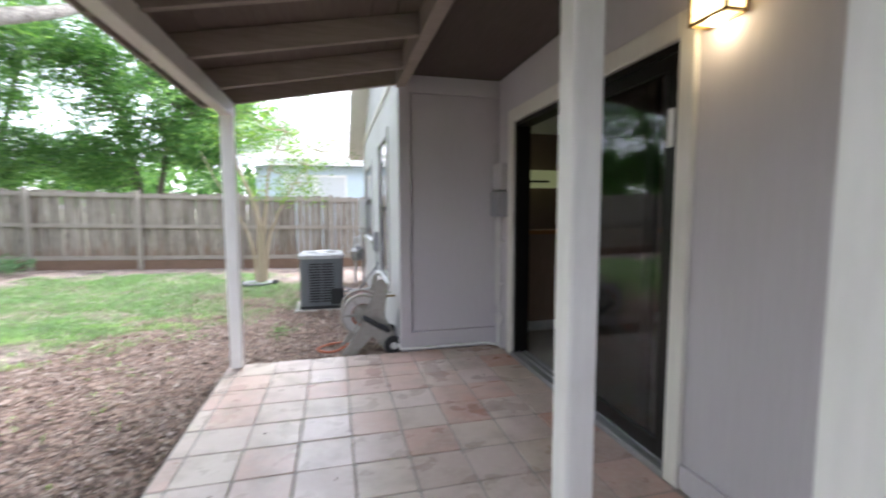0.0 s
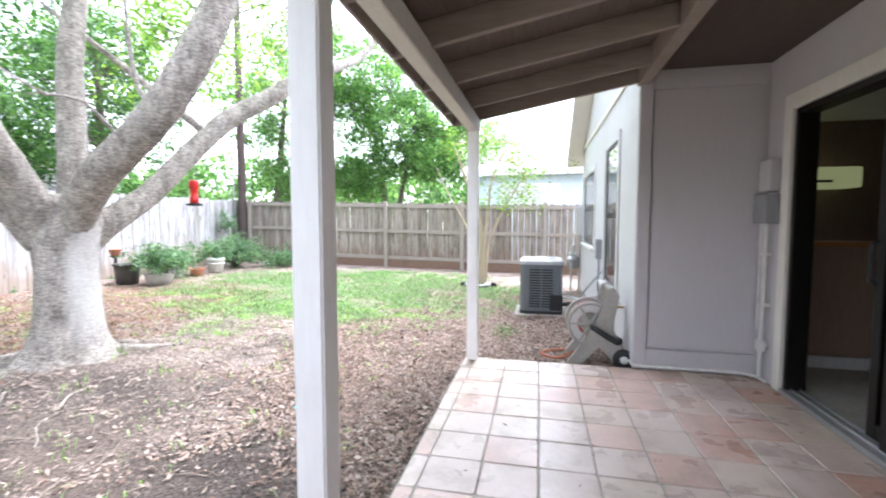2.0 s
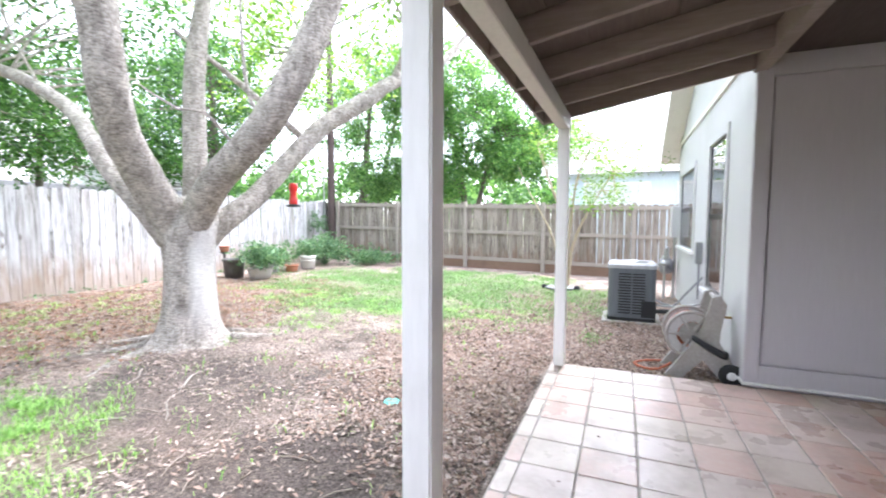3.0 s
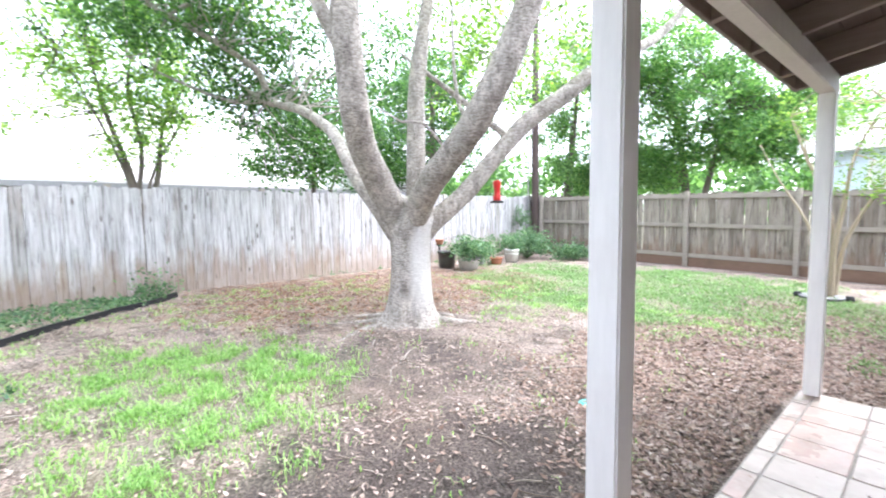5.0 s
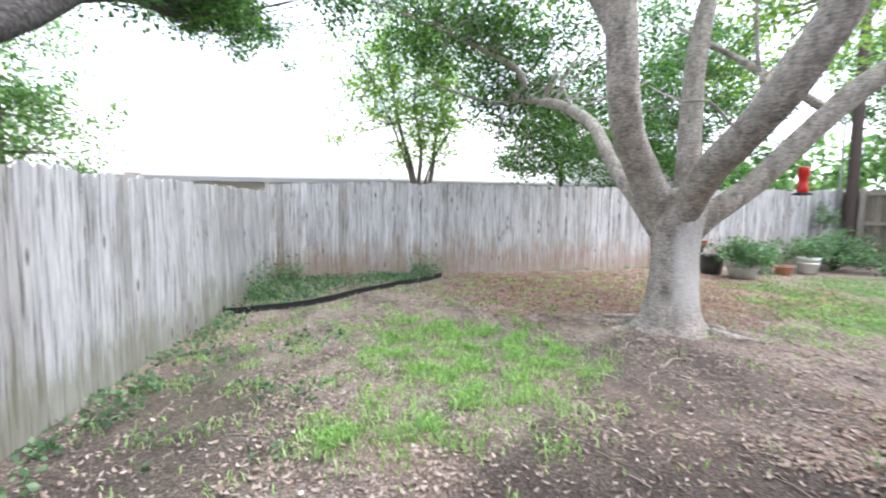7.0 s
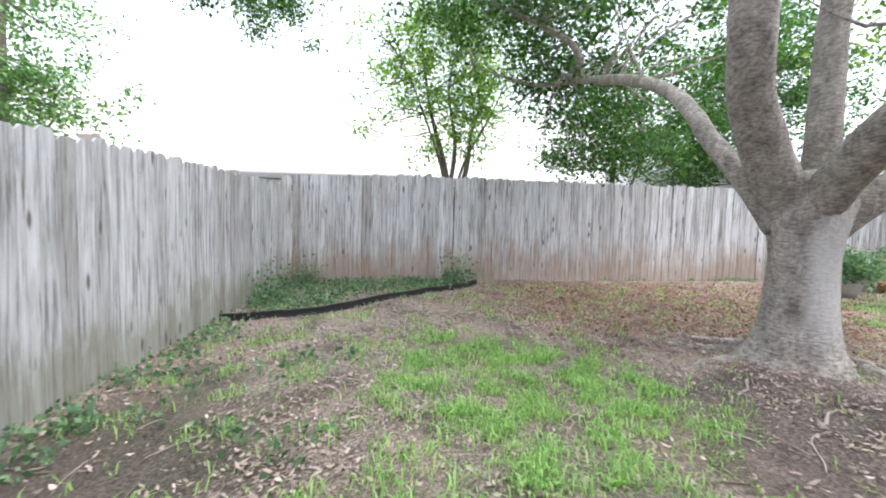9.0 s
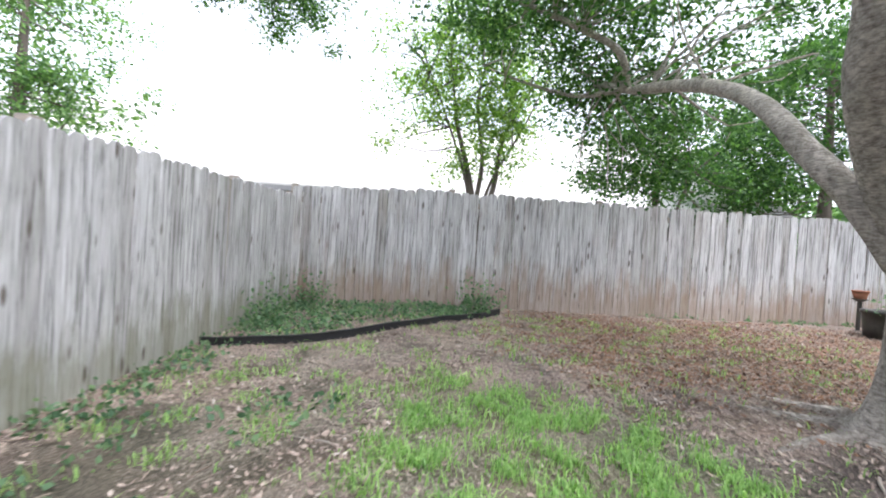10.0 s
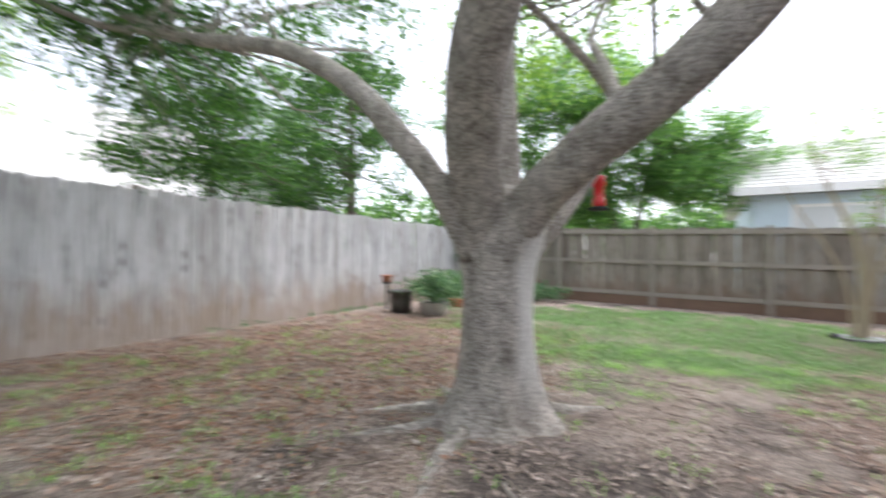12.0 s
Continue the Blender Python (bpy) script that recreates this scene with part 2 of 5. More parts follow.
def world_noise(scale, detail=5.0):
    t = n_.new("ShaderNodeTexNoise")
    t.inputs["Scale"].default_value, t.inputs["Detail"].default_value = scale, detail
    l_.new(geo_.outputs["Position"], t.inputs["Vector"])
    return t.outputs["Fac"]


clay = ramp(n_, l_, rnd, [(0.0, (0.44, 0.19, 0.12)), (0.22, (0.52, 0.28, 0.2)), (0.42, (0.54, 0.36, 0.3)), (0.6, (0.5, 0.39, 0.29)), (0.8, (0.58, 0.44, 0.4)), (1.0, (0.42, 0.29, 0.23))])
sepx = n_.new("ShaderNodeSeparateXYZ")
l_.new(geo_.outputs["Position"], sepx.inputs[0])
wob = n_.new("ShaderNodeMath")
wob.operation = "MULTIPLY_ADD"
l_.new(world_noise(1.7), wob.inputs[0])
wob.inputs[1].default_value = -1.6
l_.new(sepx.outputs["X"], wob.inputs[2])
# pale mix grows towards low x, with a noisy border
paler = ramp(n_, l_, wob.outputs[0], [(-0.0, (0.46, 0.46, 0.46)), (0.5, (0.04, 0.04, 0.04))])
clay = mix(n_, l_, paler, clay, (0.64, 0.56, 0.53))
clay = mix(n_, l_, ramp(n_, l_, world_noise(5), [(0.46, (0, 0, 0)), (0.7, (0.6, 0.6, 0.6))]), clay, (0.34, 0.26, 0.21))
clay = mix(n_, l_, ramp(n_, l_, world_noise(30), [(0.45, (0, 0, 0)), (0.8, (0.35, 0.35, 0.35))]), clay, (0.62, 0.56, 0.5))
l_.new(clay, b_.inputs["Base Color"])
l_.new(ramp(n_, l_, world_noise(4), [(0.3, (0.2, 0.2, 0.2)), (0.7, (0.45, 0.45, 0.45))]), b_.inputs["Roughness"])
bump(n_, l_, b_, world_noise(9), 0.35, 0.006)
M_GROUT = paint("cement_grout", (0.36, 0.315, 0.28), (0.22, 0.19, 0.165), 0.9, 0.5, 5.0, (1, 1, 1))

# ground: soil, mulch and turf
M_GROUND, n_, l_, b_ = material("yard_soil", (0.2, 0.15, 0.12), 0.95)
fine = noise_node(n_, l_, 55, 8, (1, 1, 1), 0.75)
mid_ = noise_node(n_, l_, 6, 6, (1, 1, 1), 0.7)
big_ = noise_node(n_, l_, 0.9, 4, (1, 1, 1), 0.55)
soil = ramp(n_, l_, fine, [(0.37, (0.06, 0.045, 0.038)), (0.5, (0.25, 0.2, 0.172)), (0.63, (0.56, 0.475, 0.42))])
soil = mix(n_, l_, ramp(n_, l_, mid_, [(0.45, (0, 0, 0)), (0.7, (0.3, 0.3, 0.3))]), soil, (0.30, 0.24, 0.2))
soil = mix(n_, l_, ramp(n_, l_, big_, [(0.45, (0, 0, 0)), (0.65, (0.35, 0.35, 0.35))]), soil, (0.33, 0.215, 0.155))
damp = noise_node(n_, l_, 1.9, 6, (1, 1, 1), 0.68, None)
soil = mix(n_, l_, 1.0, soil, ramp(n_, l_, damp, [(0.38, (0.5, 0.48, 0.47)), (0.5, (1.1, 1.09, 1.08)), (0.65, (1.38, 1.35, 1.31))]), "MULTIPLY")


def attribute(name):
    a = n_.new("ShaderNodeAttribute")
    a.attribute_name = name
    return a.outputs["Fac"]


dirt = ramp(n_, l_, fine, [(0.4, (0.03, 0.023, 0.02)), (0.6, (0.13, 0.1, 0.085))])
soil = mix(n_, l_, attribute("bare"), soil, dirt)
turf = ramp(n_, l_, fine, [(0.36, (0.06, 0.085, 0.03)), (0.5, (0.13, 0.18, 0.06)), (0.66, (0.24, 0.26, 0.13))])
soil = mix(n_, l_, attribute("turf"), soil, turf)
l_.new(soil, b_.inputs["Base Color"])
bump(n_, l_, b_, fine, 1.0, 0.03)


def glass(name, tint, rough=0.0):
    m, n, l, b = material(name, tint, rough)
    b.inputs["Transmission Weight"].default_value = 1.0
    b.inputs["IOR"].default_value = 1.45
    return m


M_GLASS = glass("tinted_glass", (0.35, 0.36, 0.36))
M_LAMPGLASS, n_, l_, b_ = material("lit_amber_glass", (0.9, 0.7, 0.4), 0.4)
b_.inputs["Emission Color"].default_value = (1.0, 0.72, 0.3, 1)
b_.inputs["Emission Strength"].default_value = 0.8
M_BULB, n_, l_, b_ = material("lit_bulb", (1, 0.9, 0.7), 0.4)
b_.inputs["Emission Color"].default_value = (1.0, 0.85, 0.55, 1)
b_.inputs["Emission Strength"].default_value = 6.0


# ---- mesh helpers ----
def part(name, bm, mat, parent=None, label="", smooth=False, at=None):
    me = bpy.data.meshes.new(name)
    if isinstance(bm, bmesh.types.BMesh):
        bm.to_mesh(me)
        bm.free()
    else:
        me.from_pydata(*bm)
    me.materials.append(mat)
    if smooth:
        me.polygons.foreach_set("use_smooth", [True] * len(me.polygons))
    ob = new(name, me)
    if parent:
        ob.parent = parent
    if at:
        ob.location = at
    if label:
        ob["label"] = label
    return ob


def thing(name, label, category, group="", kind="", at=(0, 0, 0), rz=0.0):
    ob = new(name)
    ob.location, ob.rotation_euler = at, (0, 0, radians(rz))
    return tagged(ob, label, category, group, kind)


def box(x0, x1, y0, y1, z0, z1, bevel=0.0, bm=None):
    bm = bm or bmesh.new()
    made = bmesh.ops.create_cube(bm, size=1.0)["verts"]
    for v in made:
        v.co = Vector((x0 + (v.co.x + 0.5) * (x1 - x0), y0 + (v.co.y + 0.5) * (y1 - y0), z0 + (v.co.z + 0.5) * (z1 - z0)))
    if bevel:
        edges = {e for v in made for e in v.link_edges}
        bmesh.ops.bevel(bm, geom=list(edges), offset=bevel, segments=2, affect="EDGES")
    return bm


def turn_profile(profile, seg=20, bm=None, at=(0, 0, 0)):
    """A lathe: (radius, z) rows."""
    bm = bm or bmesh.new()
    rings = []
    for r, z in profile:
        rings.append([bm.verts.new((at[0] + r * math.cos(2 * math.pi * k / seg), at[1] + r * math.sin(2 * math.pi * k / seg), at[2] + z)) for k in range(seg)])
    for a, b in zip(rings, rings[1:]):
        for k in range(seg):
            bm.faces.new((a[k], a[(k + 1) % seg], b[(k + 1) % seg], b[k]))
    bm.faces.new(rings[0][::-1])
    bm.faces.new(rings[-1])
    return bm


def tube(points, radii, seg=10, bm=None, rough=0.0, step=None):
    """A round limb along points; radii at each; rough: lumps as a share of the radius."""
    bm = bm or bmesh.new()
    pts, rad = [Vector(p) for p in points], list(radii) if hasattr(radii, "__len__") else [radii] * len(points)
    if step:
        fine_p, fine_r = [], []
        for i in range(len(pts) - 1):
            p0, p1, p2, p3 = pts[max(i - 1, 0)], pts[i], pts[i + 1], pts[min(i + 2, len(pts) - 1)]
            k = max(1, int((p2 - p1).length / step))
            for j in range(k):
                t = j / k
                fine_p.append(0.5 * (2 * p1 + (p2 - p0) * t + (2 * p0 - 5 * p1 + 4 * p2 - p3) * t * t + (3 * p1 - p0 - 3 * p2 + p3) * t ** 3))
                fine_r.append(rad[i] + (rad[i + 1] - rad[i]) * t)
        pts, rad = fine_p + [pts[-1]], fine_r + [rad[-1]]
    rings = []
    side = None
    for i, p in enumerate(pts):
        d = (pts[min(i + 1, len(pts) - 1)] - pts[max(i - 1, 0)]).normalized()
        if side is None:
            side = d.orthogonal().normalized()
        side = (side - d * side.dot(d)).normalized()
        up = d.cross(side)
        ring = []
        for k in range(seg):
            a = 2 * math.pi * k / seg
            w = side * math.cos(a) + up * math.sin(a)
            r = rad[i]
            if rough:
                q = p + w * r
                r *= 1 + rough * (noise.noise(q * 4.0) + 0.6 * noise.noise(q * 11.0))
            ring.append(bm.verts.new(p + w * r))
        rings.append(ring)
    for a, b in zip(rings, rings[1:]):
        for k in range(seg):
            bm.faces.new((a[k], a[(k + 1) % seg], b[(k + 1) % seg], b[k]))
    bm.faces.new(rings[0][::-1])
    bm.faces.new(rings[-1])
    return bm


def leaf_mesh(name, centres, size, mat, parent, rng, droop=0.3, narrow=0.55, kind="stuff", label=""):
    """Many folded leaves, each an island of two triangles."""
    c = np.asarray(centres, float)
    n = len(c)
    d = rng.normal(size=(n, 3))
    d[:, 2] = d[:, 2] * 0.6 - droop
    d /= np.linalg.norm(d, axis=1)[:, None]
    s = np.cross(d, rng.normal(size=(n, 3)))
    s /= np.linalg.norm(s, axis=1)[:, None]
    nn = np.cross(d, s)
    ln = size * rng.uniform(0.6, 1.3, (n, 1))
    v = np.empty((n, 4, 3))
    v[:, 0] = c
    v[:, 2] = c + d * ln
    v[:, 1] = c + d * ln * 0.45 + s * ln * narrow * 0.5 + nn * ln * 0.1
    v[:, 3] = c + d * ln * 0.45 - s * ln * narrow * 0.5 + nn * ln * 0.1
    f = np.arange(n * 4).reshape(n, 4)
    tri = np.concatenate([f[:, [0, 1, 2]], f[:, [0, 2, 3]]])
    me = bpy.data.meshes.new(name)
    me.vertices.add(n * 4)
    me.vertices.foreach_set("co", v.ravel())
    me.loops.add(len(tri) * 3)
    me.loops.foreach_set("vertex_index", tri.ravel())
    me.polygons.add(len(tri))
    me.polygons.foreach_set("loop_start", np.arange(len(tri)) * 3)
    me.update(calc_edges=True)
    me.materials.append(mat)
    ob = new(name, me)
    ob.parent = parent
    return tagged(ob, label, "", "", kind)


def clumps(rng, centres, radius, each, flat=0.7):
    """Leaf places: loose clumps round centres."""
    out = []
    for c in centres:
        k = int(each * rng.uniform(0.5, 1.4))
        r = radius * rng.uniform(0.6, 1.3)
        p = rng.normal(size=(k, 3)) * r * 0.5
        p[:, 2] *= flat
        out.append(p + np.asarray(c))
    return np.concatenate(out)


def shell(rng, centre, radii, count, inner=0.45, low=-1.0):
    """Clump centres in an uneven crown."""
    out = []
    while len(out) < count:
        d = rng.normal(size=3)
        d /= np.linalg.norm(d)
        if d[2] < low:
            continue
        lump = 1 + 0.35 * noise.noise(Vector(d * 2.3) + Vector(centre))
        out.append(np.asarray(centre) + d * np.asarray(radii) * rng.uniform(inner, 1.0) * lump)
    return out


def twigs(rng, bm, start_points, targets, r=0.012, seg=5):
    """Thin branches from the nearest limb point to each target."""
    s = np.asarray(start_points)
    for t in targets:
        a = s[np.argmin(np.linalg.norm(s - t, axis=1) + rng.uniform(0, 0.4, len(s)))]
        m = (a + t) / 2 + rng.normal(size=3) * 0.12 * np.linalg.norm(t - a)
        tube([a, m, t], [r * 1.6, r, r * 0.4], seg, bm, 0.0, 0.25)
    return bm


# ---- ground ----
def g(x, y):
    """Height of the yard."""
    z = -0.07 + 0.012 * max(0.0, -x - 0.8) + 0.006 * max(0.0, y - 5) * min(1.0, max(0.0, (-x - 2) / 6))
    z -= 0.11 * min(1.0, max(0.0, -y / 2.0)) + 0.006 * max(0.0, y - 5) * min(1.0, max(0.0, (x + 2) / 3))
    d = math.hypot(x + 4.4, y - 3.35)
    z += 0.045 * math.exp(-(d / 0.9) ** 2)
    near = 1.0 if -12 < x < 3 and -5 < y < 14 else 0.3
    z += near * (0.022 * noise.noise(Vector((x * 0.9, y * 0.9, 0))) + 0.009 * noise.noise(Vector((x * 3.7, y * 3.7, 4))))
    if x > -0.95 and -2.4 < y < 4.4:
        z = min(z, -0.06)
    return z


def blob(x, y, cx, cy, rx, ry, edge=0.35):
    d = math.hypot((x - cx) / rx, (y - cy) / ry) + 0.35 * noise.noise(Vector((x * 1.1, y * 1.1, 7))) + 0.25 * noise.noise(Vector((x * 3.1, y * 3.1, 2)))
    return min(1.0, max(0.0, (1.0 - d) / edge + 0.5))


def turf(x, y):
    a = blob(x, y, -3.6, 7.8, 3.4, 2.7, 0.3)
    b = blob(x, y, -4.0, 1.0, 1.25, 1.0, 0.6)
    c = blob(x, y, -2.75, 0.1, 0.4, 0.45, 0.6)
    e = 0.6 * blob(x, y, -3.9, 4.7, 0.5, 0.35, 0.6)
    f = 0.55 * blob(x, y, -4.6, -0.7, 1.8, 0.8, 0.9) + 0.4 * blob(x, y, -7.0, 2.6, 1.4, 2.6, 1.0)
    return min(1.0, max(a, b, c, e, f))


def bare(x, y):
    a = blob(x, y, -1.75, 1.45, 0.95, 1.15, 0.6)
    b = blob(x, y, -3.2, -1.15, 1.1, 0.7, 0.6)
    c = 0.85 * blob(x, y, -3.1, 2.55, 1.05, 0.85, 0.7)
    return max(a, b, c)


def axis(lo, hi, step, far):
    mid = list(np.arange(lo, hi + step / 2, step))
    out, s = [], step
    while (out[-1] if out else 0) < far:
        s *= 1.5
        out.append((out[-1] if out else 0) + s)
    return [lo - o for o in out[::-1]] + mid + [hi + o for o in out]


xs, ys = axis(-10, 2.5, 0.09, 220), axis(-3.2, 13, 0.09, 220)
verts = [(x, y, g(x, y)) for y in ys for x in xs]
w_ = len(xs)
faces = [(j * w_ + i, j * w_ + i + 1, (j + 1) * w_ + i + 1, (j + 1) * w_ + i) for j in range(len(ys) - 1) for i in range(w_ - 1)]
ground = part("ground", (verts, [], faces), M_GROUND, smooth=True)
tagged(ground, "brown yard soil with leaf mulch and patchy turf", "ground", "", "structure")
for name, fn in (("turf", turf), ("bare", bare)):
    at_ = ground.data.attributes.new(name, "FLOAT", "POINT")
    at_.data.foreach_set("value", [(0.78 if name == "bare" else 0.75 if y > 4 else 0.3) * fn(x, y) if -10 < x < 2.5 and -3.2 < y < 13 else (0.5 if name == "turf" else 0.0) for x, y, z in verts])

# ---- house ----
WX, NX = 1.64, 0.69      # porch wall and north wing wall
CEIL = 2.52


def structure(name, bm, mat, label):
    return tagged(part(name, bm, mat), label, name.split("_")[0], "", "structure")


bm = box(WX, WX + 0.15, -2.2, 1.90, -0.1, CEIL + 0.2)
box(WX, WX + 0.15, 3.92, 4.22, -0.1, CEIL + 0.2, 0, bm)
box(WX, WX + 0.15, 1.90, 3.92, 2.08, CEIL + 0.2, 0, bm)
structure("wall_porch", bm, M_WALL, "grey painted wood panel siding of the porch wall")
bm = box(NX, WX + 0.15, 4.22, 4.37, -0.1, CEIL + 0.2)
structure("wall_alcove", bm, M_WALL, "grey painted panel wall at the porch end")

# north wing wall with two windows and a gable
W1, W2 = (5.22, 6.10, 0.52, 2.14), (7.25, 8.75, 0.88, 2.04)
bm = bmesh.new()
for y0, y1, z0, z1 in ((4.37, W1[0], -0.15, 3.0), (W1[0], W1[1], -0.15, W1[2]), (W1[0], W1[1], W1[3], 3.0), (W1[1], W2[0], -0.15, 3.0),
                       (W2[0], W2[1], -0.15, W2[2]), (W2[0], W2[1], W2[3], 3.0), (W2[1], 9.2, -0.15, 2.52)):
    box(NX, NX + 0.15, y0, y1, z0, z1, 0, bm)
vs = [bm.verts.new((x, y, z)) for x in (NX + 0.001, NX + 0.15) for y, z in ((4.37, 3.0), (8.75, 3.0), (8.75, 2.52), (9.2, 2.52), (4.37, 5.05))]
bm.faces.new((vs[4], vs[3], vs[2], vs[1], vs[0]))
bm.faces.new(vs[5:10])
for a in range(5):
    b2 = (a + 1) % 5
    bm.faces.new((vs[a], vs[b2], vs[5 + b2], vs[5 + a]))
structure("wall_wing", bm, M_WALLW, "pale grey painted siding of the house wing")
structure("wall_wing_north", box(NX + 0.15, 8.0, 9.05, 9.2, -0.15, 2.6), M_WALLW, "pale grey painted siding of the house wing")
structure("wall_back", box(8.0, 8.15, -2.2, 9.2, -0.15, 2.9), M_WALLW, "pale grey painted siding of the house")
structure("wall_south", box(WX + 0.15, 8.0, -2.2, -2.05, -0.15, 2.9), M_WALLW, "pale grey painted siding of the house")
structure("ceiling_room", box(WX + 0.15, 8.0, -2.05, 9.05, 2.5, 2.6), M_WHITE, "plain painted ceiling of the room")
structure("floor_room", box(WX + 0.02, 8.0, -2.05, 9.05, -0.1, 0.03), M_CONC, "pale tiled floor of the dim room")

# wing roof and the main roof over the porch
bm = bmesh.new()
vs = [bm.verts.new(p) for p in ((0.40, 9.55, 2.36), (9, 9.55, 2.36), (9, 4.0, 5.3), (0.40, 4.0, 5.3), (0.40, 9.55, 2.54), (9, 9.55, 2.54), (9, 4.0, 5.48), (0.40, 4.0, 5.48))]
for f in ((0, 3, 2, 1), (4, 5, 6, 7), (0, 1, 5, 4), (3, 0, 4, 7), (1, 2, 6, 5), (2, 3, 7, 6)):
    bm.faces.new([vs[k] for k in f])
structure("roof_wing", bm, M_TRIM, "sloping gable roof edge with pale rake board")
structure("trim_gable", box(NX - 0.022, NX, 4.3, 9.2, 2.60, 2.66), M_TRIM, "narrow horizontal batten on the gable wall")
structure("ceiling_porch", box(NX + 0.045, WX, -2.2, 4.22, CEIL, CEIL + 0.12), paint("dark_brown_ceiling", (0.075, 0.057, 0.05), (0.05, 0.04, 0.034), 0.8, 0.3, 2.0, (1, 0.12, 1)), "brown painted board ceiling of the porch")
structure("roof_main", box(NX + 0.045, 8.2, -2.4, 4.35, CEIL + 0.2, CEIL + 0.3), M_DECK, "flat roof above the rooms")
structure("beam_porch", box(NX - 0.045, NX + 0.045, -2.2, 4.22, 2.40, CEIL + 0.16, 0.004), M_RAFTER, "taupe painted beam along the porch edge")

# trims on the porch walls
structure("trim_alcove_panel", box(NX + 0.095, 1.585, 4.2, 4.22, 0.186, 2.345, 0.002), M_WALL, "grey painted plywood panel of the porch end wall")
structure("trim_alcove_corner", box(NX - 0.02, NX + 0.08, 4.182, 4.22, 0.0, 2.42, 0.004), M_WALL, "grey painted corner board")
structure("trim_alcove_side", box(NX - 0.022, NX, 4.21, 4.31, 0.0, 2.5, 0.004), M_WALLW, "pale grey painted corner board")
structure("trim_alcove_base", box(NX + 0.08, 1.60, 4.182, 4.22, 0.02, 0.172, 0.004), M_WALL, "grey painted skirting board")
structure("trim_alcove_top", box(NX + 0.08, 1.60, 4.188, 4.22, 2.36, 2.45, 0.004), M_WALL, "grey painted top board")
structure("baseboard_porch", box(WX - 0.022, WX, -2.2, 1.855, 0.02, 0.13, 0.004), M_WALL, "grey painted skirting board of the porch")

# ---- patio cover ----
SLOPE = (2.42 - 2.17) / (NX + 0.68)


def rafter_z(x):
    return 2.17 + (x + 0.68) * SLOPE


cover = thing("patio_cover", "brown painted lean-to patio cover with open rafters", "patio cover", at=(0, 0, 0))
for y in [4.17, 3.72] + [3.08 - 0.61 * k for k in range(9)]:
    bm = bmesh.new()
    x0, x1, h, t = -0.90, NX - 0.046, 0.14, 0.02
    vs = [bm.verts.new((x, y + dy, rafter_z(x) + dz)) for x in (x0, x1) for dy in (-t, t) for dz in (0, h)]
    for f in ((0, 1, 3, 2), (4, 6, 7, 5), (0, 4, 5, 1), (2, 3, 7, 6), (1, 5, 7, 3), (0, 2, 6, 4)):
        bm.faces.new([vs[k] for k in f])
    bmesh.ops.bevel(bm, geom=bm.edges[:], offset=0.004, segments=1, affect="EDGES")
    part("rafter", bm, M_RAFTER, cover)
for k in range(10):
    x0, x1 = -0.92 + k * 0.158, -0.92 + (k + 1) * 0.158 - 0.004
    x1 = min(x1, NX - 0.046)
    bm = bmesh.new()
    vs = [bm.verts.new((x, y, rafter_z(x) + 0.142 + dz)) for x in (x0, x1) for y in (-2.1, 4.24) for dz in (0, 0.02)]
    for f in ((0, 1, 3, 2), (4, 6, 7, 5), (0, 4, 5, 1), (2, 3, 7, 6), (1, 5, 7, 3), (0, 2, 6, 4)):
        bm.faces.new([vs[j] for j in f])
    part("roof_board", bm, M_DECK, cover)
bm = bmesh.new()
vs = [bm.verts.new((x, y, rafter_z(x) + 0.165 + dz)) for x in (-0.945, NX - 0.046) for y in (-2.15, 4.27) for dz in (0, 0.02)]
for f in ((0, 1, 3, 2), (4, 6, 7, 5), (0, 4, 5, 1), (2, 3, 7, 6), (1, 5, 7, 3), (0, 2, 6, 4)):
    bm.faces.new([vs[j] for j in f])
part("roofing", bm, M_DECK, cover, "dark roofing sheet")
P1, P2 = Vector((-0.757, 1.335, 0)), Vector((-0.72, 4.10, 0))
d_ = (P2 - P1).normalized()
a_, b2_ = P1 - d_ * 3.6, P2 + d_ * 0.09
bm = box(-0.045, 0.045, 0, (b2_ - a_).length, 2.06, 2.185, 0.005)
beam = part("beam", bm, M_TRIM, cover, "pale painted front beam")
beam.location, beam.rotation_euler = a_, (0, 0, -math.atan2(d_.x, d_.y))
part("fascia", box(-0.925, -0.902, -2.1, 4.22, 2.135, 2.27, 0.003), M_RAFTER, cover, "thin taupe fascia board")


def wood_post(x, y, top, label):
    p = thing("porch_post", label, "post", "porch posts", at=(x, y, 0.012))
    part("shaft", box(-0.046, 0.046, -0.046, 0.046, 0, top - 0.012, 0.006), M_POST, p)
    return p


wood_post(P1.x, P1.y, 2.06, "square white-painted wooden post at the patio edge")
wood_post(P2.x, P2.y, 2.06, "square white-painted wooden post at the patio corner")
wood_post(0.785, 1.39, 2.40, "square white-painted wooden post with chipped paint beside the door")
wood_post(0.775, 0.64, 2.40, "square white-painted wooden post with knots under the porch beam")

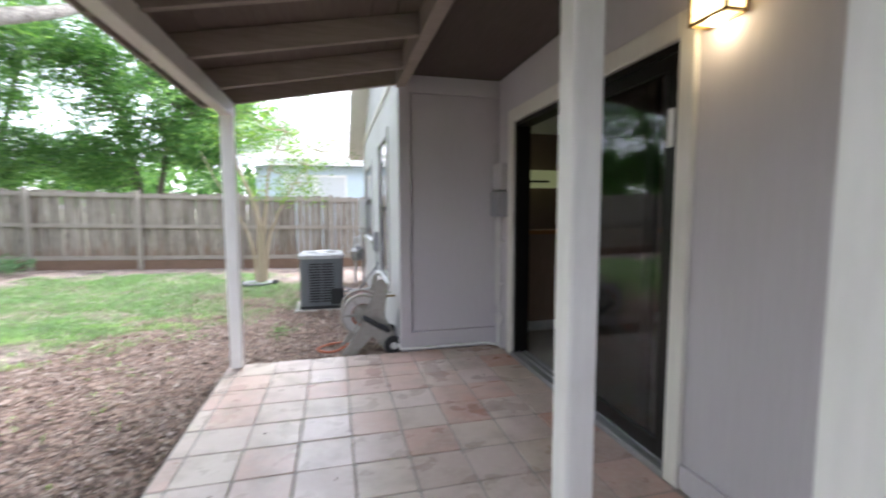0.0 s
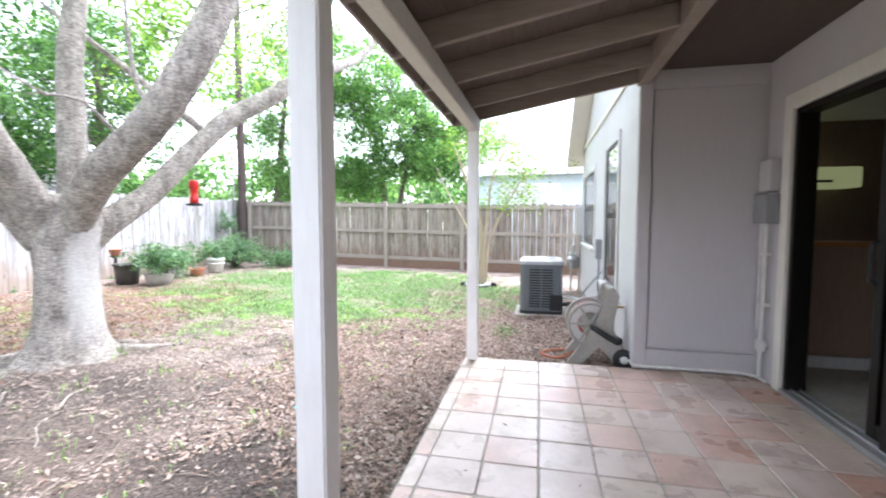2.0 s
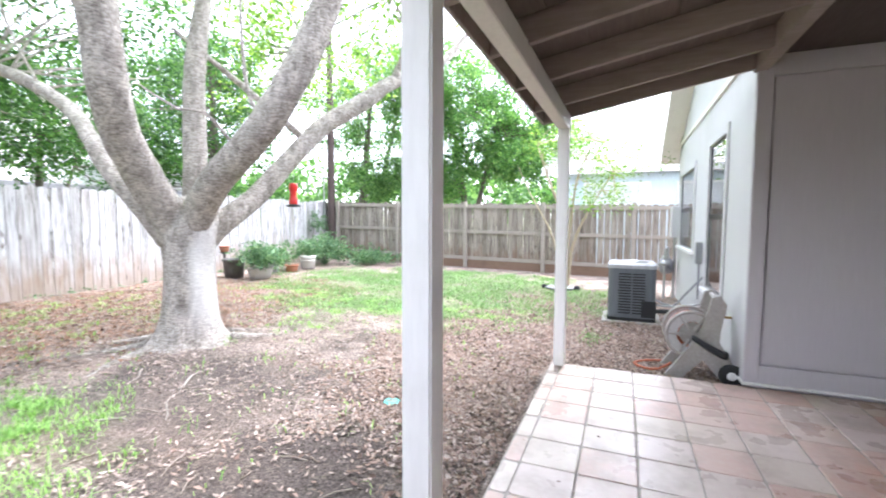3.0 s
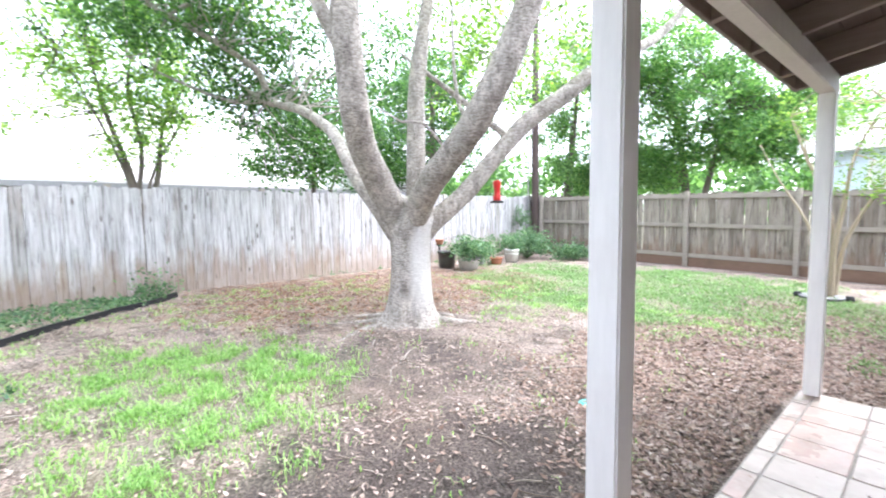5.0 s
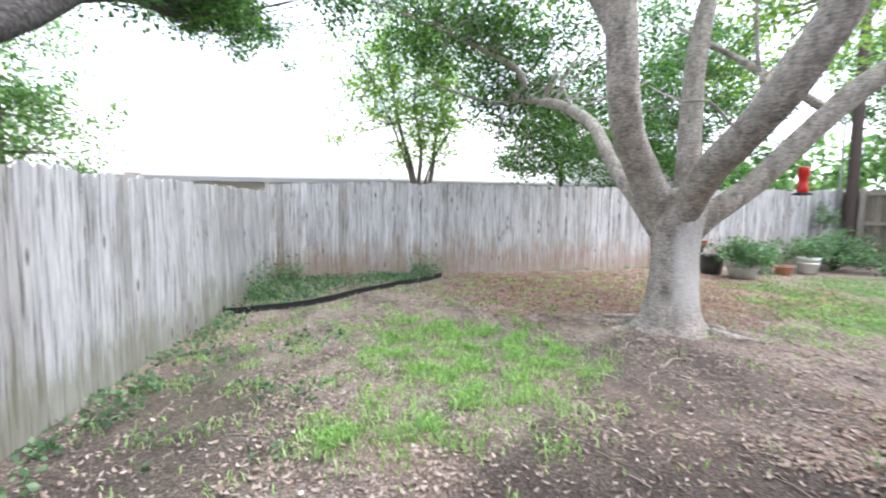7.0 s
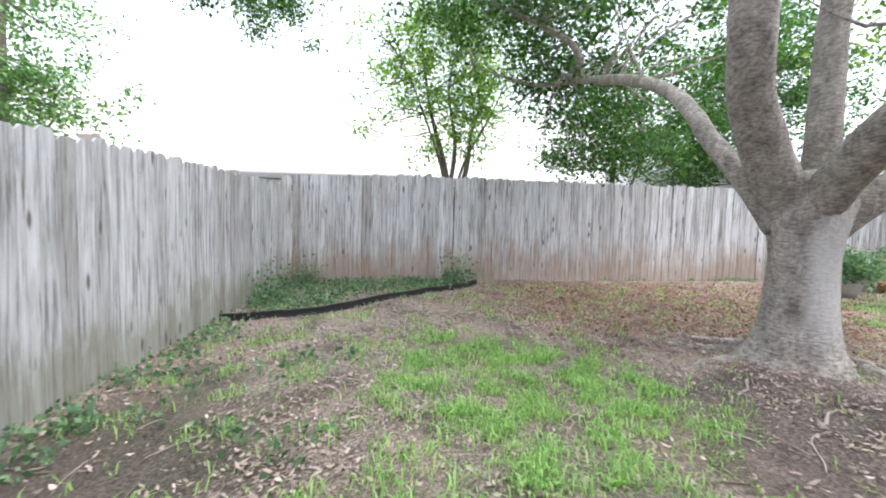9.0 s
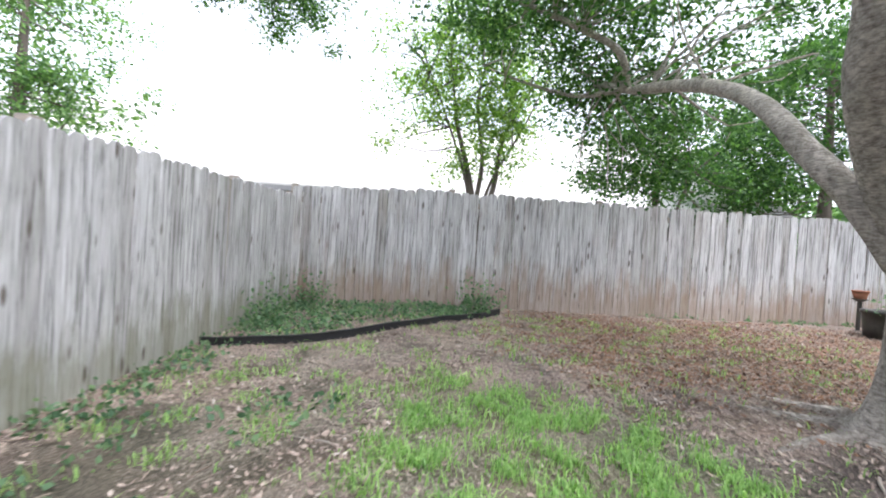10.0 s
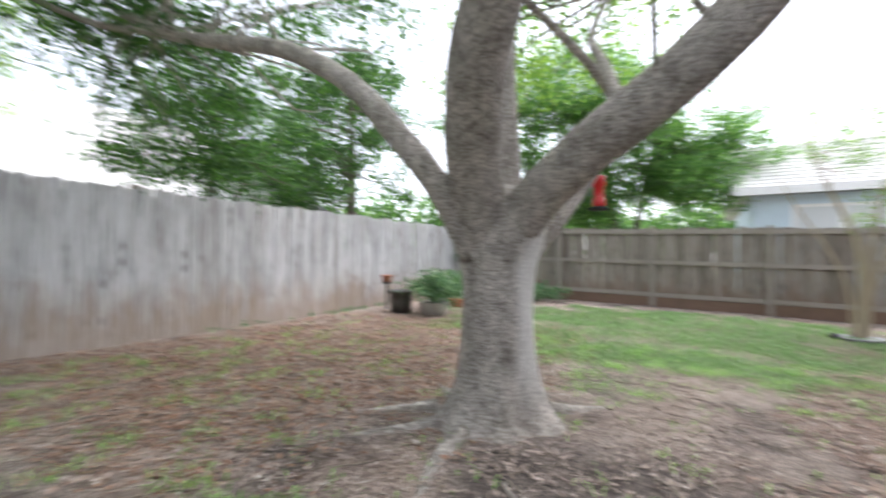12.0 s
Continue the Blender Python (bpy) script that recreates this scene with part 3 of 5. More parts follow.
# ---- sliding door ----
door = tagged(new("door_1"), "dark bronze sliding glass door standing half open", "door", "", "structure")
door.location = (WX, 0, 0)
for nm, b4 in (("casing", (-0.028, 0, 3.84, 3.94, 0.0, 2.18)), ("casing", (-0.028, 0, 1.86, 1.952, 0.0, 2.18)), ("casing", (-0.028, 0, 1.952, 3.84, 2.07, 2.18))):
    part(nm, box(*b4, 0.004), M_TRIM, door, "cream painted casing board")
for b4 in ((0.0, 0.13, 3.80, 3.838, 0.03, 2.068), (0.0, 0.13, 1.954, 1.992, 0.03, 2.068), (0.0, 0.13, 1.992, 3.80, 2.03, 2.068)):
    part("frame", box(*b4, 0.003), M_BRONZE, door)
part("threshold", box(-0.03, 0.14, 1.952, 3.84, 0.0, 0.035, 0.004), M_STEEL, door, "worn aluminium threshold track")
for xr in (0.03, 0.09):
    part("track", box(xr, xr + 0.008, 1.992, 3.80, 0.034, 0.05), M_STEEL, door)


def door_panel(x, y0, y1):
    p = new("panel", None)
    p.parent = door
    bm = box(x, x + 0.035, y0, y0 + 0.07, 0.05, 2.03, 0.003)
    box(x, x + 0.035, y1 - 0.07, y1, 0.05, 2.03, 0.003, bm)
    box(x, x + 0.035, y0 + 0.07, y1 - 0.07, 0.05, 0.14, 0.003, bm)
    box(x, x + 0.035, y0 + 0.07, y1 - 0.07, 1.96, 2.03, 0.003, bm)
    part("panel_frame", bm, M_BRONZE, p)
    pane = part("glass", box(x + 0.014, x + 0.02, y0 + 0.068, y1 - 0.068, 0.13, 1.97), M_GLASS, p, "dark tinted glass")
    pane.visible_shadow = False
    return p


door_panel(0.015, 1.992, 2.93)
sl = door_panel(0.065, 2.19, 3.11)
part("handle", tube([(0.05, 3.075, 0.92), (0.02, 3.075, 0.94), (0.02, 3.075, 1.14), (0.05, 3.075, 1.16)], 0.012, 8), M_BLACK, sl, "black pull handle")
part("sticker", box(0.009, 0.0148, 2.01, 2.05, 1.60, 1.78), M_WHITE, door, "small white paper sticker")

# ---- room seen through the door ----
bm = box(1.80, 4.2, 4.45, 4.57, 0.03, 1.06)
structure("wall_half", bm, paint("tan_room_paint", (0.34, 0.24, 0.18), (0.25, 0.17, 0.12), 0.7, 0.2, 2.0), "tan painted half wall under the counter")
bar = thing("bar_counter", "orange-brown wooden counter top on the half wall", "counter")
part("top", box(1.80, 4.25, 4.38, 4.64, 1.06, 1.10, 0.008), paint("orange_wood", (0.42, 0.2, 0.08), (0.25, 0.11, 0.05), 0.4, 0.3, 3.0, (0.1, 1, 1)), bar)
structure("baseboard_room", box(1.80, 4.2, 4.43, 4.45, 0.03, 0.13), M_WHITE, "white skirting board in the room")
structure("wall_room_north", box(1.80, 8.0, 6.6, 6.7, 0.03, 2.5), paint("brown_room_paint", (0.22, 0.15, 0.12), (0.15, 0.1, 0.08), 0.7, 0.2, 2.0), "dim brown painted room wall")
# range hood; weak emission added in place of the light it reflects
hood = thing("range_hood", "cream range hood with an added glow and a dark slot", "kitchen light")
M_HOOD, n_, l_, b_ = material("glowing_cream_enamel", (0.6, 0.6, 0.38), 0.5)
b_.inputs["Emission Color"].default_value = (0.75, 0.8, 0.35, 1)
b_.inputs["Emission Strength"].default_value = 0.027
bm = box(2.4, 3.5, 6.2, 6.6, 1.66, 1.90, 0.01)
part("hood_body", bm, M_HOOD, hood)
part("slot", box(2.5, 3.2, 6.193, 6.2, 1.72, 1.75), M_BLACK, hood)

# ---- porch lamp ----
lamp = thing("wall_lamp", "lit square porch lamp of amber glass in dark metal frame", "wall lamp", at=(WX - 0.055, 1.73, 2.05))
bm = box(-0.045, 0.045, -0.085, 0.085, 0.01, 0.20, 0.004)
part("shade", bm, M_LAMPGLASS, lamp, "glowing amber glass box")
bm = bmesh.new()
for sx in (-0.045, 0.045):
    for sy in (-0.085, 0.085):
        box(sx - 0.006, sx + 0.006, sy - 0.006, sy + 0.006, 0, 0.21, 0, bm)
for z in (0.0, 0.205):
    for sx in (-0.045, 0.045):
        box(sx - 0.006, sx + 0.006, -0.079, 0.079, z, z + 0.012, 0, bm)
    for sy in (-0.085, 0.085):
        box(-0.039, 0.039, sy - 0.006, sy + 0.006, z, z + 0.012, 0, bm)
part("frame", bm, material("antique_brass", (0.3, 0.2, 0.08), 0.35, 0.9)[0], lamp, "brass frame")
part("bulb", turn_profile([(0.012, 0.0), (0.03, 0.012), (0.03, 0.03), (0.012, 0.04)], 12, None, (0, 0, -0.02)), M_BULB, lamp)
part("back_plate", box(0.045, 0.054, -0.06, 0.06, 0.03, 0.25, 0.003), M_BRONZE, lamp)
pl = new("porch_lamp_light", bpy.data.lights.new("porch_lamp_light", "POINT"))
pl.data.energy, pl.data.color, pl.data.shadow_soft_size = 0.1, (1.0, 0.75, 0.35), 0.05
pl.location = (WX - 0.14, 1.73, 2.0)

# ---- windows of the wing ----
def window(name, y0, y1, z0, z1, label):
    w = tagged(new(name), label, "window", "", "structure")
    w.location = (NX, 0, 0)
    bm = box(-0.02, 0.0, y0 - 0.09, y0, z0 - 0.02, z1 + 0.09, 0.003)
    box(-0.02, 0.0, y1, y1 + 0.09, z0 - 0.02, z1 + 0.09, 0.003, bm)
    box(-0.02, 0.0, y0, y1, z1, z1 + 0.09, 0.003, bm)
    part("window_casing", bm, M_WALLW, w)
    part("window_sill", box(-0.06, 0.0, y0 - 0.11, y1 + 0.11, z0 - 0.06, z0 - 0.02, 0.004), M_WHITE, w)
    mz = (z0 + z1) / 2
    for a, b in ((z0, mz), (mz, z1)):
        bm = box(0.002, 0.013, y0, y0 + 0.035, a, b)
        box(0.002, 0.013, y1 - 0.035, y1, a, b, 0, bm)
        box(0.002, 0.013, y0 + 0.035, y1 - 0.035, a, a + 0.03, 0, bm)
        box(0.002, 0.013, y0 + 0.035, y1 - 0.035, b - 0.03, b, 0, bm)
        sash = part("sash", bm, M_BRONZE, w, "dark metal sash")
        pane = part("pane", box(0.0045, 0.0085, y0 + 0.034, y1 - 0.034, a + 0.028, b - 0.028), M_GLASS, sash)
        pane.visible_shadow = False
    return w


window("window_1", *W1, "tall dark window in a pale grey casing")
window("window_2", *W2, "wide dark window in a pale grey casing")

# ---- fences ----
def fence_line(a, b):
    a, b = Vector(a), Vector(b)
    return a, b, (b - a).length, math.atan2(b.y - a.y, b.x - a.x)


def picket_mesh(seed, w=0.1415, h=1.82, t=0.016):
    rng = random.Random(seed)
    ear = 0.03
    lean = rng.uniform(-0.006, 0.006)
    outline = [(-w / 2, 0), (w / 2, 0), (w / 2 + lean, h - ear), (w / 2 - ear + lean, h), (-w / 2 + ear + lean, h), (-w / 2 + lean, h - ear)]
    k = (w / 2 - 0.005) / (w / 2)
    v = [(x * k, -t / 2, z) for x, z in outline] + [(x, -t / 2 + 0.009, z) for x, z in outline] + [(x * k, t / 2, z) for x, z in outline]
    f = [tuple(range(6)), tuple(range(17, 11, -1))] + [(j * 6 + i, j * 6 + i + 6, j * 6 + (i + 1) % 6 + 6, j * 6 + (i + 1) % 6) for j in range(2) for i in range(6)]
    me = bpy.data.meshes.new("picket")
    me.from_pydata(v, [], f)
    return me


def build_fence(a, b, mat, label, seed, face=1, pitch=0.142, height=1.80, skip=0.0, rails=(0.28, 0.95, 1.58), post_step=2.4, gap_from=None, rail_mat=None, first=0.0, kick=None):
    """Pickets on one side of three rails and posts; face=1: pickets on the left-hand side of a to b."""
    a, b, length, ang = fence_line(a, b)
    f = thing("wooden_fence", label, "fence", "yard fences")
    rng = random.Random(seed)
    shapes = []
    for k in range(7):
        me = picket_mesh(seed * 10 + k, h=height * (1 + 0.003 * (k - 3)))
        me.materials.append(mat)
        shapes.append(me)
    d = (b - a).normalized()
    nrm = Vector((-d.y, d.x, 0)) * face
    s = 0.07
    while s < length:
        p = a + d * s
        ob = new("picket", rng.choice(shapes))
        ob.parent = f
        ob.location = (p.x + nrm.x * 0.03 + rng.uniform(-0.003, 0.003), p.y + nrm.y * 0.03 + rng.uniform(-0.003, 0.003), g(p.x, p.y) - 0.02 + rng.uniform(-0.006, 0.006))
        ob.rotation_euler = (rng.uniform(-0.008, 0.008), rng.uniform(-0.007, 0.007), ang + rng.uniform(-0.045, 0.045))
        s += pitch + rng.uniform(-0.002, 0.0015)
        if gap_from and s > gap_from:
            s += 0.012
    stops = [0.0] + ([first] if first else [])
    while stops[-1] + post_step < length:
        stops.append(stops[-1] + post_step)
    stops.append(length)
    for k, at_s in enumerate(stops):
        p = a + d * at_s
        po = part("post", box(-0.045, 0.045, -0.045, 0.045, -0.3, height + 0.02, 0.005), rail_mat or M_RAIL, f)
        po.location, po.rotation_euler = (p.x - nrm.x * 0.062, p.y - nrm.y * 0.062, g(p.x, p.y)), (0, 0, ang)
        if at_s == length:
            break
        q = a + d * stops[k + 1]
        span = (q - p).length
        if span < 0.1:
            continue
        if kick:
            kb = part("kickboard", box(0.047, span - 0.047, -0.012, 0.012, -0.02, 0.215, 0.003), kick, f, "red-brown board along the ground")
            kb.location, kb.rotation_euler = (p.x - nrm.x * 0.012, p.y - nrm.y * 0.012, g(p.x, p.y)), (0, -math.atan2(g(q.x, q.y) - g(p.x, p.y), span), ang)
        for z in rails:
            r = part("rail", box(0, span, -0.02, 0.02, -0.045, 0.045, 0.004), rail_mat or M_RAIL, f)
            z0, z1 = g(p.x, p.y) + z, g(q.x, q.y) + z
            r.location = (p.x, p.y, z0)
            r.rotation_euler = (0, -math.atan2(z1 - z0, span), ang)
    return f


SW, NW, NE, SE = (-8.75, -1.62, 0), (-9.05, 11.72, 0), (2.2, 11.6, 0), (2.6, -2.25, 0)
build_fence(SW, NW, M_FENCE, "weathered silver-grey wooden picket fence with rust-stained foot", 3, face=-1)
build_fence(SE, SW, M_FENCES, "weathered silver-grey wooden picket fence close beside the yard", 5, face=-1, height=1.67)
build_fence(NW, NE, M_FENCEN, "weathered brown wooden fence showing rails and posts", 8, face=1, gap_from=8.2, rails=(0.27, 1.0, 1.69), post_step=2.14, first=0.5, kick=paint("red_brown_board", (0.19, 0.12, 0.085), (0.12, 0.085, 0.06), 0.9, 0.5, 3.0, (0.15, 0.15, 1)))

# ---- trees ----
def limb_points(points, step=0.3):
    out = []
    for a, b in zip(points, points[1:]):
        a, b = np.array(a), np.array(b)
        k = max(1, int(np.linalg.norm(b - a) / step))
        out += [a + (b - a) * j / k for j in range(k)]
    return out + [np.array(points[-1])]


BOUGHS = [
    ("limb", [(-4.40, 3.38, 0.85), (-4.43, 3.2, 1.3), (-4.34, 2.92, 1.65), (-4.17, 2.62, 1.98), (-3.98, 2.43, 2.25), (-3.88, 2.34, 2.5), (-3.78, 2.24, 3.0), (-3.68, 2.14, 3.6), (-3.6, 2.0, 4.6), (-3.5, 1.8, 6.0)], [0.14, 0.175, 0.165, 0.15, 0.142, 0.136, 0.128, 0.12, 0.095, 0.05]),
    ("limb", [(-4.40, 3.38, 0.85), (-4.2, 3.33, 1.3), (-3.83, 3.21, 1.6), (-3.54, 3.18, 1.8), (-3.27, 3.18, 2.0), (-3.07, 3.19, 2.2), (-2.88, 3.2, 2.42), (-2.74, 3.26, 2.7), (-2.58, 3.38, 3.2), (-2.4, 3.6, 4.0), (-2.1, 3.9, 5.2)], [0.13, 0.15, 0.145, 0.142, 0.14, 0.138, 0.135, 0.13, 0.12, 0.1, 0.05]),
    ("limb", [(-4.38, 3.4, 0.9), (-4.2, 3.55, 1.2), (-4.11, 3.82, 1.42), (-4.04, 4.05, 1.63), (-3.7, 4.63, 2.39), (-3.37, 5.06, 2.77), (-3.14, 5.45, 3.12), (-2.83, 6.46, 3.69), (-2.6, 7.0, 4.3)], [0.12, 0.125, 0.115, 0.112, 0.11, 0.105, 0.09, 0.06, 0.03]),
    ("limb", [(-4.4, 3.42, 0.95), (-4.4, 3.48, 1.35), (-4.42, 3.5, 1.9), (-4.45, 3.53, 2.4), (-4.42, 3.55, 3.0), (-4.35, 3.7, 4.0), (-4.2, 3.9, 5.2)], [0.1, 0.13, 0.12, 0.11, 0.1, 0.07, 0.03]),
    ("branch", [(-4.48, 3.2, 1.05), (-4.62, 2.97, 1.5), (-4.85, 2.88, 1.8), (-5.15, 2.92, 2.1), (-5.56, 3.0, 2.4), (-6.12, 3.0, 2.7), (-6.9, 3.08, 2.98), (-7.35, 3.05, 3.11), (-7.85, 2.96, 3.27), (-8.4, 2.8, 3.55), (-9.0, 2.6, 4.0)], [0.085, 0.088, 0.082, 0.078, 0.074, 0.071, 0.069, 0.067, 0.06, 0.04, 0.02]),
    ("branch", [(-7.75, 2.96, 3.24), (-7.6, 2.75, 3.65), (-7.79, 2.27, 4.0), (-8.0, 1.6, 4.35), (-8.3, 0.8, 4.75), (-8.6, -0.2, 5.2)], [0.06, 0.05, 0.045, 0.035, 0.025, 0.012]),
    ("branch", [(-7.85, 2.96, 3.27), (-8.35, 2.5, 3.3), (-8.9, 1.9, 3.62), (-9.3, 1.2, 4.0)], [0.04, 0.032, 0.024, 0.01]),
    ("branch", [(-3.83, 2.28, 2.72), (-4.0, 2.1, 3.2), (-4.3, 1.9, 4.0), (-4.8, 1.6, 5.2)], [0.08, 0.065, 0.05, 0.025]),
    ("branch", [(-3.12, 3.19, 2.15), (-3.25, 3.14, 2.3), (-3.27, 3.08, 2.7), (-3.2, 3.0, 3.3)], [0.025, 0.02, 0.016, 0.008]),
    ("branch", [(-3.42, 3.14, 1.9), (-3.4, 2.8, 2.15), (-3.38, 2.55, 2.12), (-3.45, 2.3, 2.25)], [0.016, 0.012, 0.01, 0.005]),
    ("branch", [(-3.8, 4.5, 2.24), (-3.95, 4.15, 2.5), (-4.3, 3.8, 2.9), (-4.7, 3.5, 3.3)], [0.05, 0.04, 0.03, 0.015]),
    ("branch", [(-3.58, 3.22, 1.8), (-3.75, 3.6, 2.25), (-3.95, 4.1, 2.75), (-3.9, 4.7, 3.4)], [0.045, 0.04, 0.03, 0.012]),
    ("branch", [(-3.14, 5.45, 3.12), (-3.0, 5.5, 3.5), (-3.1, 5.7, 4.0), (-3.4, 5.9, 4.5)], [0.05, 0.04, 0.03, 0.012]),
]
tree = thing("oak_tree", "large spreading tree with furrowed pale bark and forked limbs", "tree", at=(0, 0, 0))
rng = np.random.default_rng(4)
bm = bmesh.new()
SEG, rows = 40, []
for z, r, cx, cy in ((-0.12, 0.64, -4.38, 3.36), (0.0, 0.46, -4.38, 3.36), (0.06, 0.395, -4.38, 3.36), (0.12, 0.355, -4.38, 3.36), (0.22, 0.315, -4.38, 3.36), (0.32, 0.293, -4.38, 3.36), (0.45, 0.28, -4.38, 3.36), (0.6, 0.275, -4.38, 3.36), (0.8, 0.268, -4.38, 3.37),
                     (0.95, 0.265, -4.39, 3.38), (1.1, 0.275, -4.38, 3.38), (1.22, 0.29, -4.38, 3.4), (1.34, 0.28, -4.38, 3.4), (1.44, 0.2, -4.38, 3.4), (1.5, 0.08, -4.38, 3.4)):
    row = []
    for k in range(SEG):
        a = 2 * math.pi * k / SEG
        flare = max(0.0, 0.5 - z) / 0.5
        rr = r * (1 + 0.05 * flare * math.sin(5 * a + 2.2) + 0.05 * flare * math.sin(3 * a + 1.0) + (0.05 + 0.1 * flare) * noise.noise(Vector((math.cos(a) * 2, math.sin(a) * 2, z * 2.2))))
        rr *= 1 - 0.15 * math.cos(a - 0.55) ** 2 * min(1.0, max(0.0, (1.15 - z) / 0.35))
        row.append(bm.verts.new((cx + rr * math.cos(a), cy + rr * math.sin(a), z + 0.02)))
    rows.append(row)
for a, b in zip(rows, rows[1:]):
    for k in range(SEG):
        bm.faces.new((a[k], a[(k + 1) % SEG], b[(k + 1) % SEG], b[k]))
bm.faces.new(rows[-1])
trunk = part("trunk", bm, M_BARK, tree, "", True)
# paler band on the +x side, fading at the foot, pointed at the top
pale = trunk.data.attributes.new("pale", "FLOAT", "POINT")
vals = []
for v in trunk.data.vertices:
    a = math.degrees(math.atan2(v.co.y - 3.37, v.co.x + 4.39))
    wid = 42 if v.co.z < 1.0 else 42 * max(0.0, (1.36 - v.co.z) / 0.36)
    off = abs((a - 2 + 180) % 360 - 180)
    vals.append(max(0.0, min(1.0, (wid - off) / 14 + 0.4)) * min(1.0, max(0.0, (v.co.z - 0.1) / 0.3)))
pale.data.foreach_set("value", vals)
starts = []
for nm, pts, rad in BOUGHS:
    part(nm, tube(pts, rad, 16 if rad[0] > 0.1 else 10, None, 0.07, 0.1), M_BARK, tree, "", True)
    starts += limb_points(pts[2:])
for k in range(7):
    a = 0.5 + k * 0.7 + rng.uniform(-0.2, 0.2)
    ln = rng.uniform(0.65, 1.25)
    pts = []
    for j in range(6):
        t = j / 5
        x, y = -4.4 + math.cos(a + 0.25 * t * (-1) ** k) * (0.38 + ln * t), 3.36 + math.sin(a + 0.25 * t * (-1) ** k) * (0.38 + ln * t)
        pts.append((x, y, g(x, y) - 0.012 - 0.022 * t))
    part("root", tube(pts, [0.085, 0.06, 0.042, 0.03, 0.02, 0.008], 8, None, 0.15, 0.12), M_BARK, tree, "", True)

hang = [p + rng.normal(size=3) * (0.5, 0.65, 0.35) + (-0.25, 0.1, 0.35) for pts in (BOUGHS[4][1][8:], BOUGHS[5][1][1:]) for p in limb_points(pts, 0.22) for _ in range(4)]
hang += list(shell(rng, (-8.9, 3.7, 3.1), (0.9, 1.5, 1.2), 42)) + list(shell(rng, (-8.6, 1.2, 4.7), (1.2, 1.6, 0.8), 45)) + list(shell(rng, (-7.3, 4.6, 4.0), (1.4, 1.4, 1.3), 40)) + list(shell(rng, (-7.5, 2.9, 4.4), (1.5, 1.2, 0.6), 45)) + list(shell(rng, (-8.6, 2.9, 3.6), (0.8, 1.0, 0.5), 20)) + list(shell(rng, (-6.6, 2.4, 4.9), (1.4, 1.2, 0.6), 18))
high = list(shell(rng, (-4.6, 3.0, 5.7), (3.6, 3.2, 1.7), 240, 0.3)) + list(shell(rng, (-2.7, 5.2, 4.6), (1.5, 1.4, 1.1), 45, 0.2)) + list(shell(rng, (-5.0, 5.6, 4.0), (1.6, 1.5, 1.3), 50, 0.2))
bm = twigs(rng, bmesh.new(), starts, hang[::3] + high[::4], 0.011)
part("branchwork", bm, M_BARK, tree)["kind"] = "stuff"
# one foliage, two colours: darker for shaded undersides, paler for the sunlit top
leaf_mesh("crown", clumps(rng, hang, 0.42, 85), 0.082, M_LEAF, tree, rng)
leaf_mesh("upper_crown", clumps(rng, high, 0.52, 100), 0.075, M_LEAFL, tree, rng)


def simple_tree(name, label, stems, crowns, mat, bark, seed, leaf, each, clump, twig=0.014):
    """stems: (points, radii); crowns: (centre, radii, clump count)."""
    rr = np.random.default_rng(seed)
    t = thing(name, label, "tree", "trees beyond the fence")
    st = []
    for pts, rad in stems:
        part("trunk", tube(pts, rad, 10, None, 0.06, 0.2), bark, t, "", True)
        st += limb_points(pts[1:])
    cs = [c for ce, ra, k in crowns for c in shell(rr, ce, ra, int(k * 1.15), 0.3)]
    part("branchwork", twigs(rr, bmesh.new(), st, cs[::2], twig), bark, t)["kind"] = "stuff"
    leaf_mesh("crown", clumps(rr, cs, clump * 0.8, each * 1.7), leaf * 0.74, mat, t, rr)
    return t


def stem(x, y, dx, dy, h, r):
    z = g(x, y) - 0.1
    return ([(x, y, z), (x + dx * 0.2, y + dy * 0.2, z + h * 0.35), (x + dx * 0.6, y + dy * 0.6, z + h * 0.7), (x + dx, y + dy, z + h)], [r, r * 0.8, r * 0.55, r * 0.2])


def bent(x, y, a, b, c, d, h, r):
    """A crooked stem through four offsets at even heights."""
    z = g(x, y) - 0.1
    return ([(x, y, z)] + [(x + o[0], y + o[1], z + h * f) for o, f in ((a, 0.3), (b, 0.52), (c, 0.76), (d, 1.0))], [r, r * 0.85, r * 0.68, r * 0.45, r * 0.18])


simple_tree("slender_tree", "slender pale-leaved tree with forked dark stems behind the fence",
            [bent(-10.4, 1.35, (0, 0.02), (-0.1, -0.12), (-0.1, -0.42), (-0.05, -0.6), 4.4, 0.085), bent(-10.42, 1.4, (0.02, 0.05), (-0.05, 0.3), (-0.1, 0.45), (-0.15, 0.95), 4.2, 0.075), bent(-10.45, 1.38, (0.02, -0.04), (-0.1, 0.08), (-0.25, -0.06), (-0.3, 0.2), 5.2, 0.06), bent(-10.4, 1.32, (0.02, 0), (-0.1, -0.15), (0.05, -0.55), (0.1, -1.0), 4.3, 0.045), bent(-10.4, 1.42, (0.02, 0.02), (-0.1, 0.22), (0.1, 0.75), (0.1, 1.2), 4.4, 0.04)],
            [((-10.5, 1.3, 4.1), (1.2, 2.2, 1.6), 180), ((-10.4, 1.2, 3.0), (0.9, 1.7, 0.7), 34), ((-10.5, 1.4, 5.6), (1.0, 1.3, 0.8), 26)], M_LEAFL, M_BARKD, 11, 0.1, 42, 0.42, 0.01)
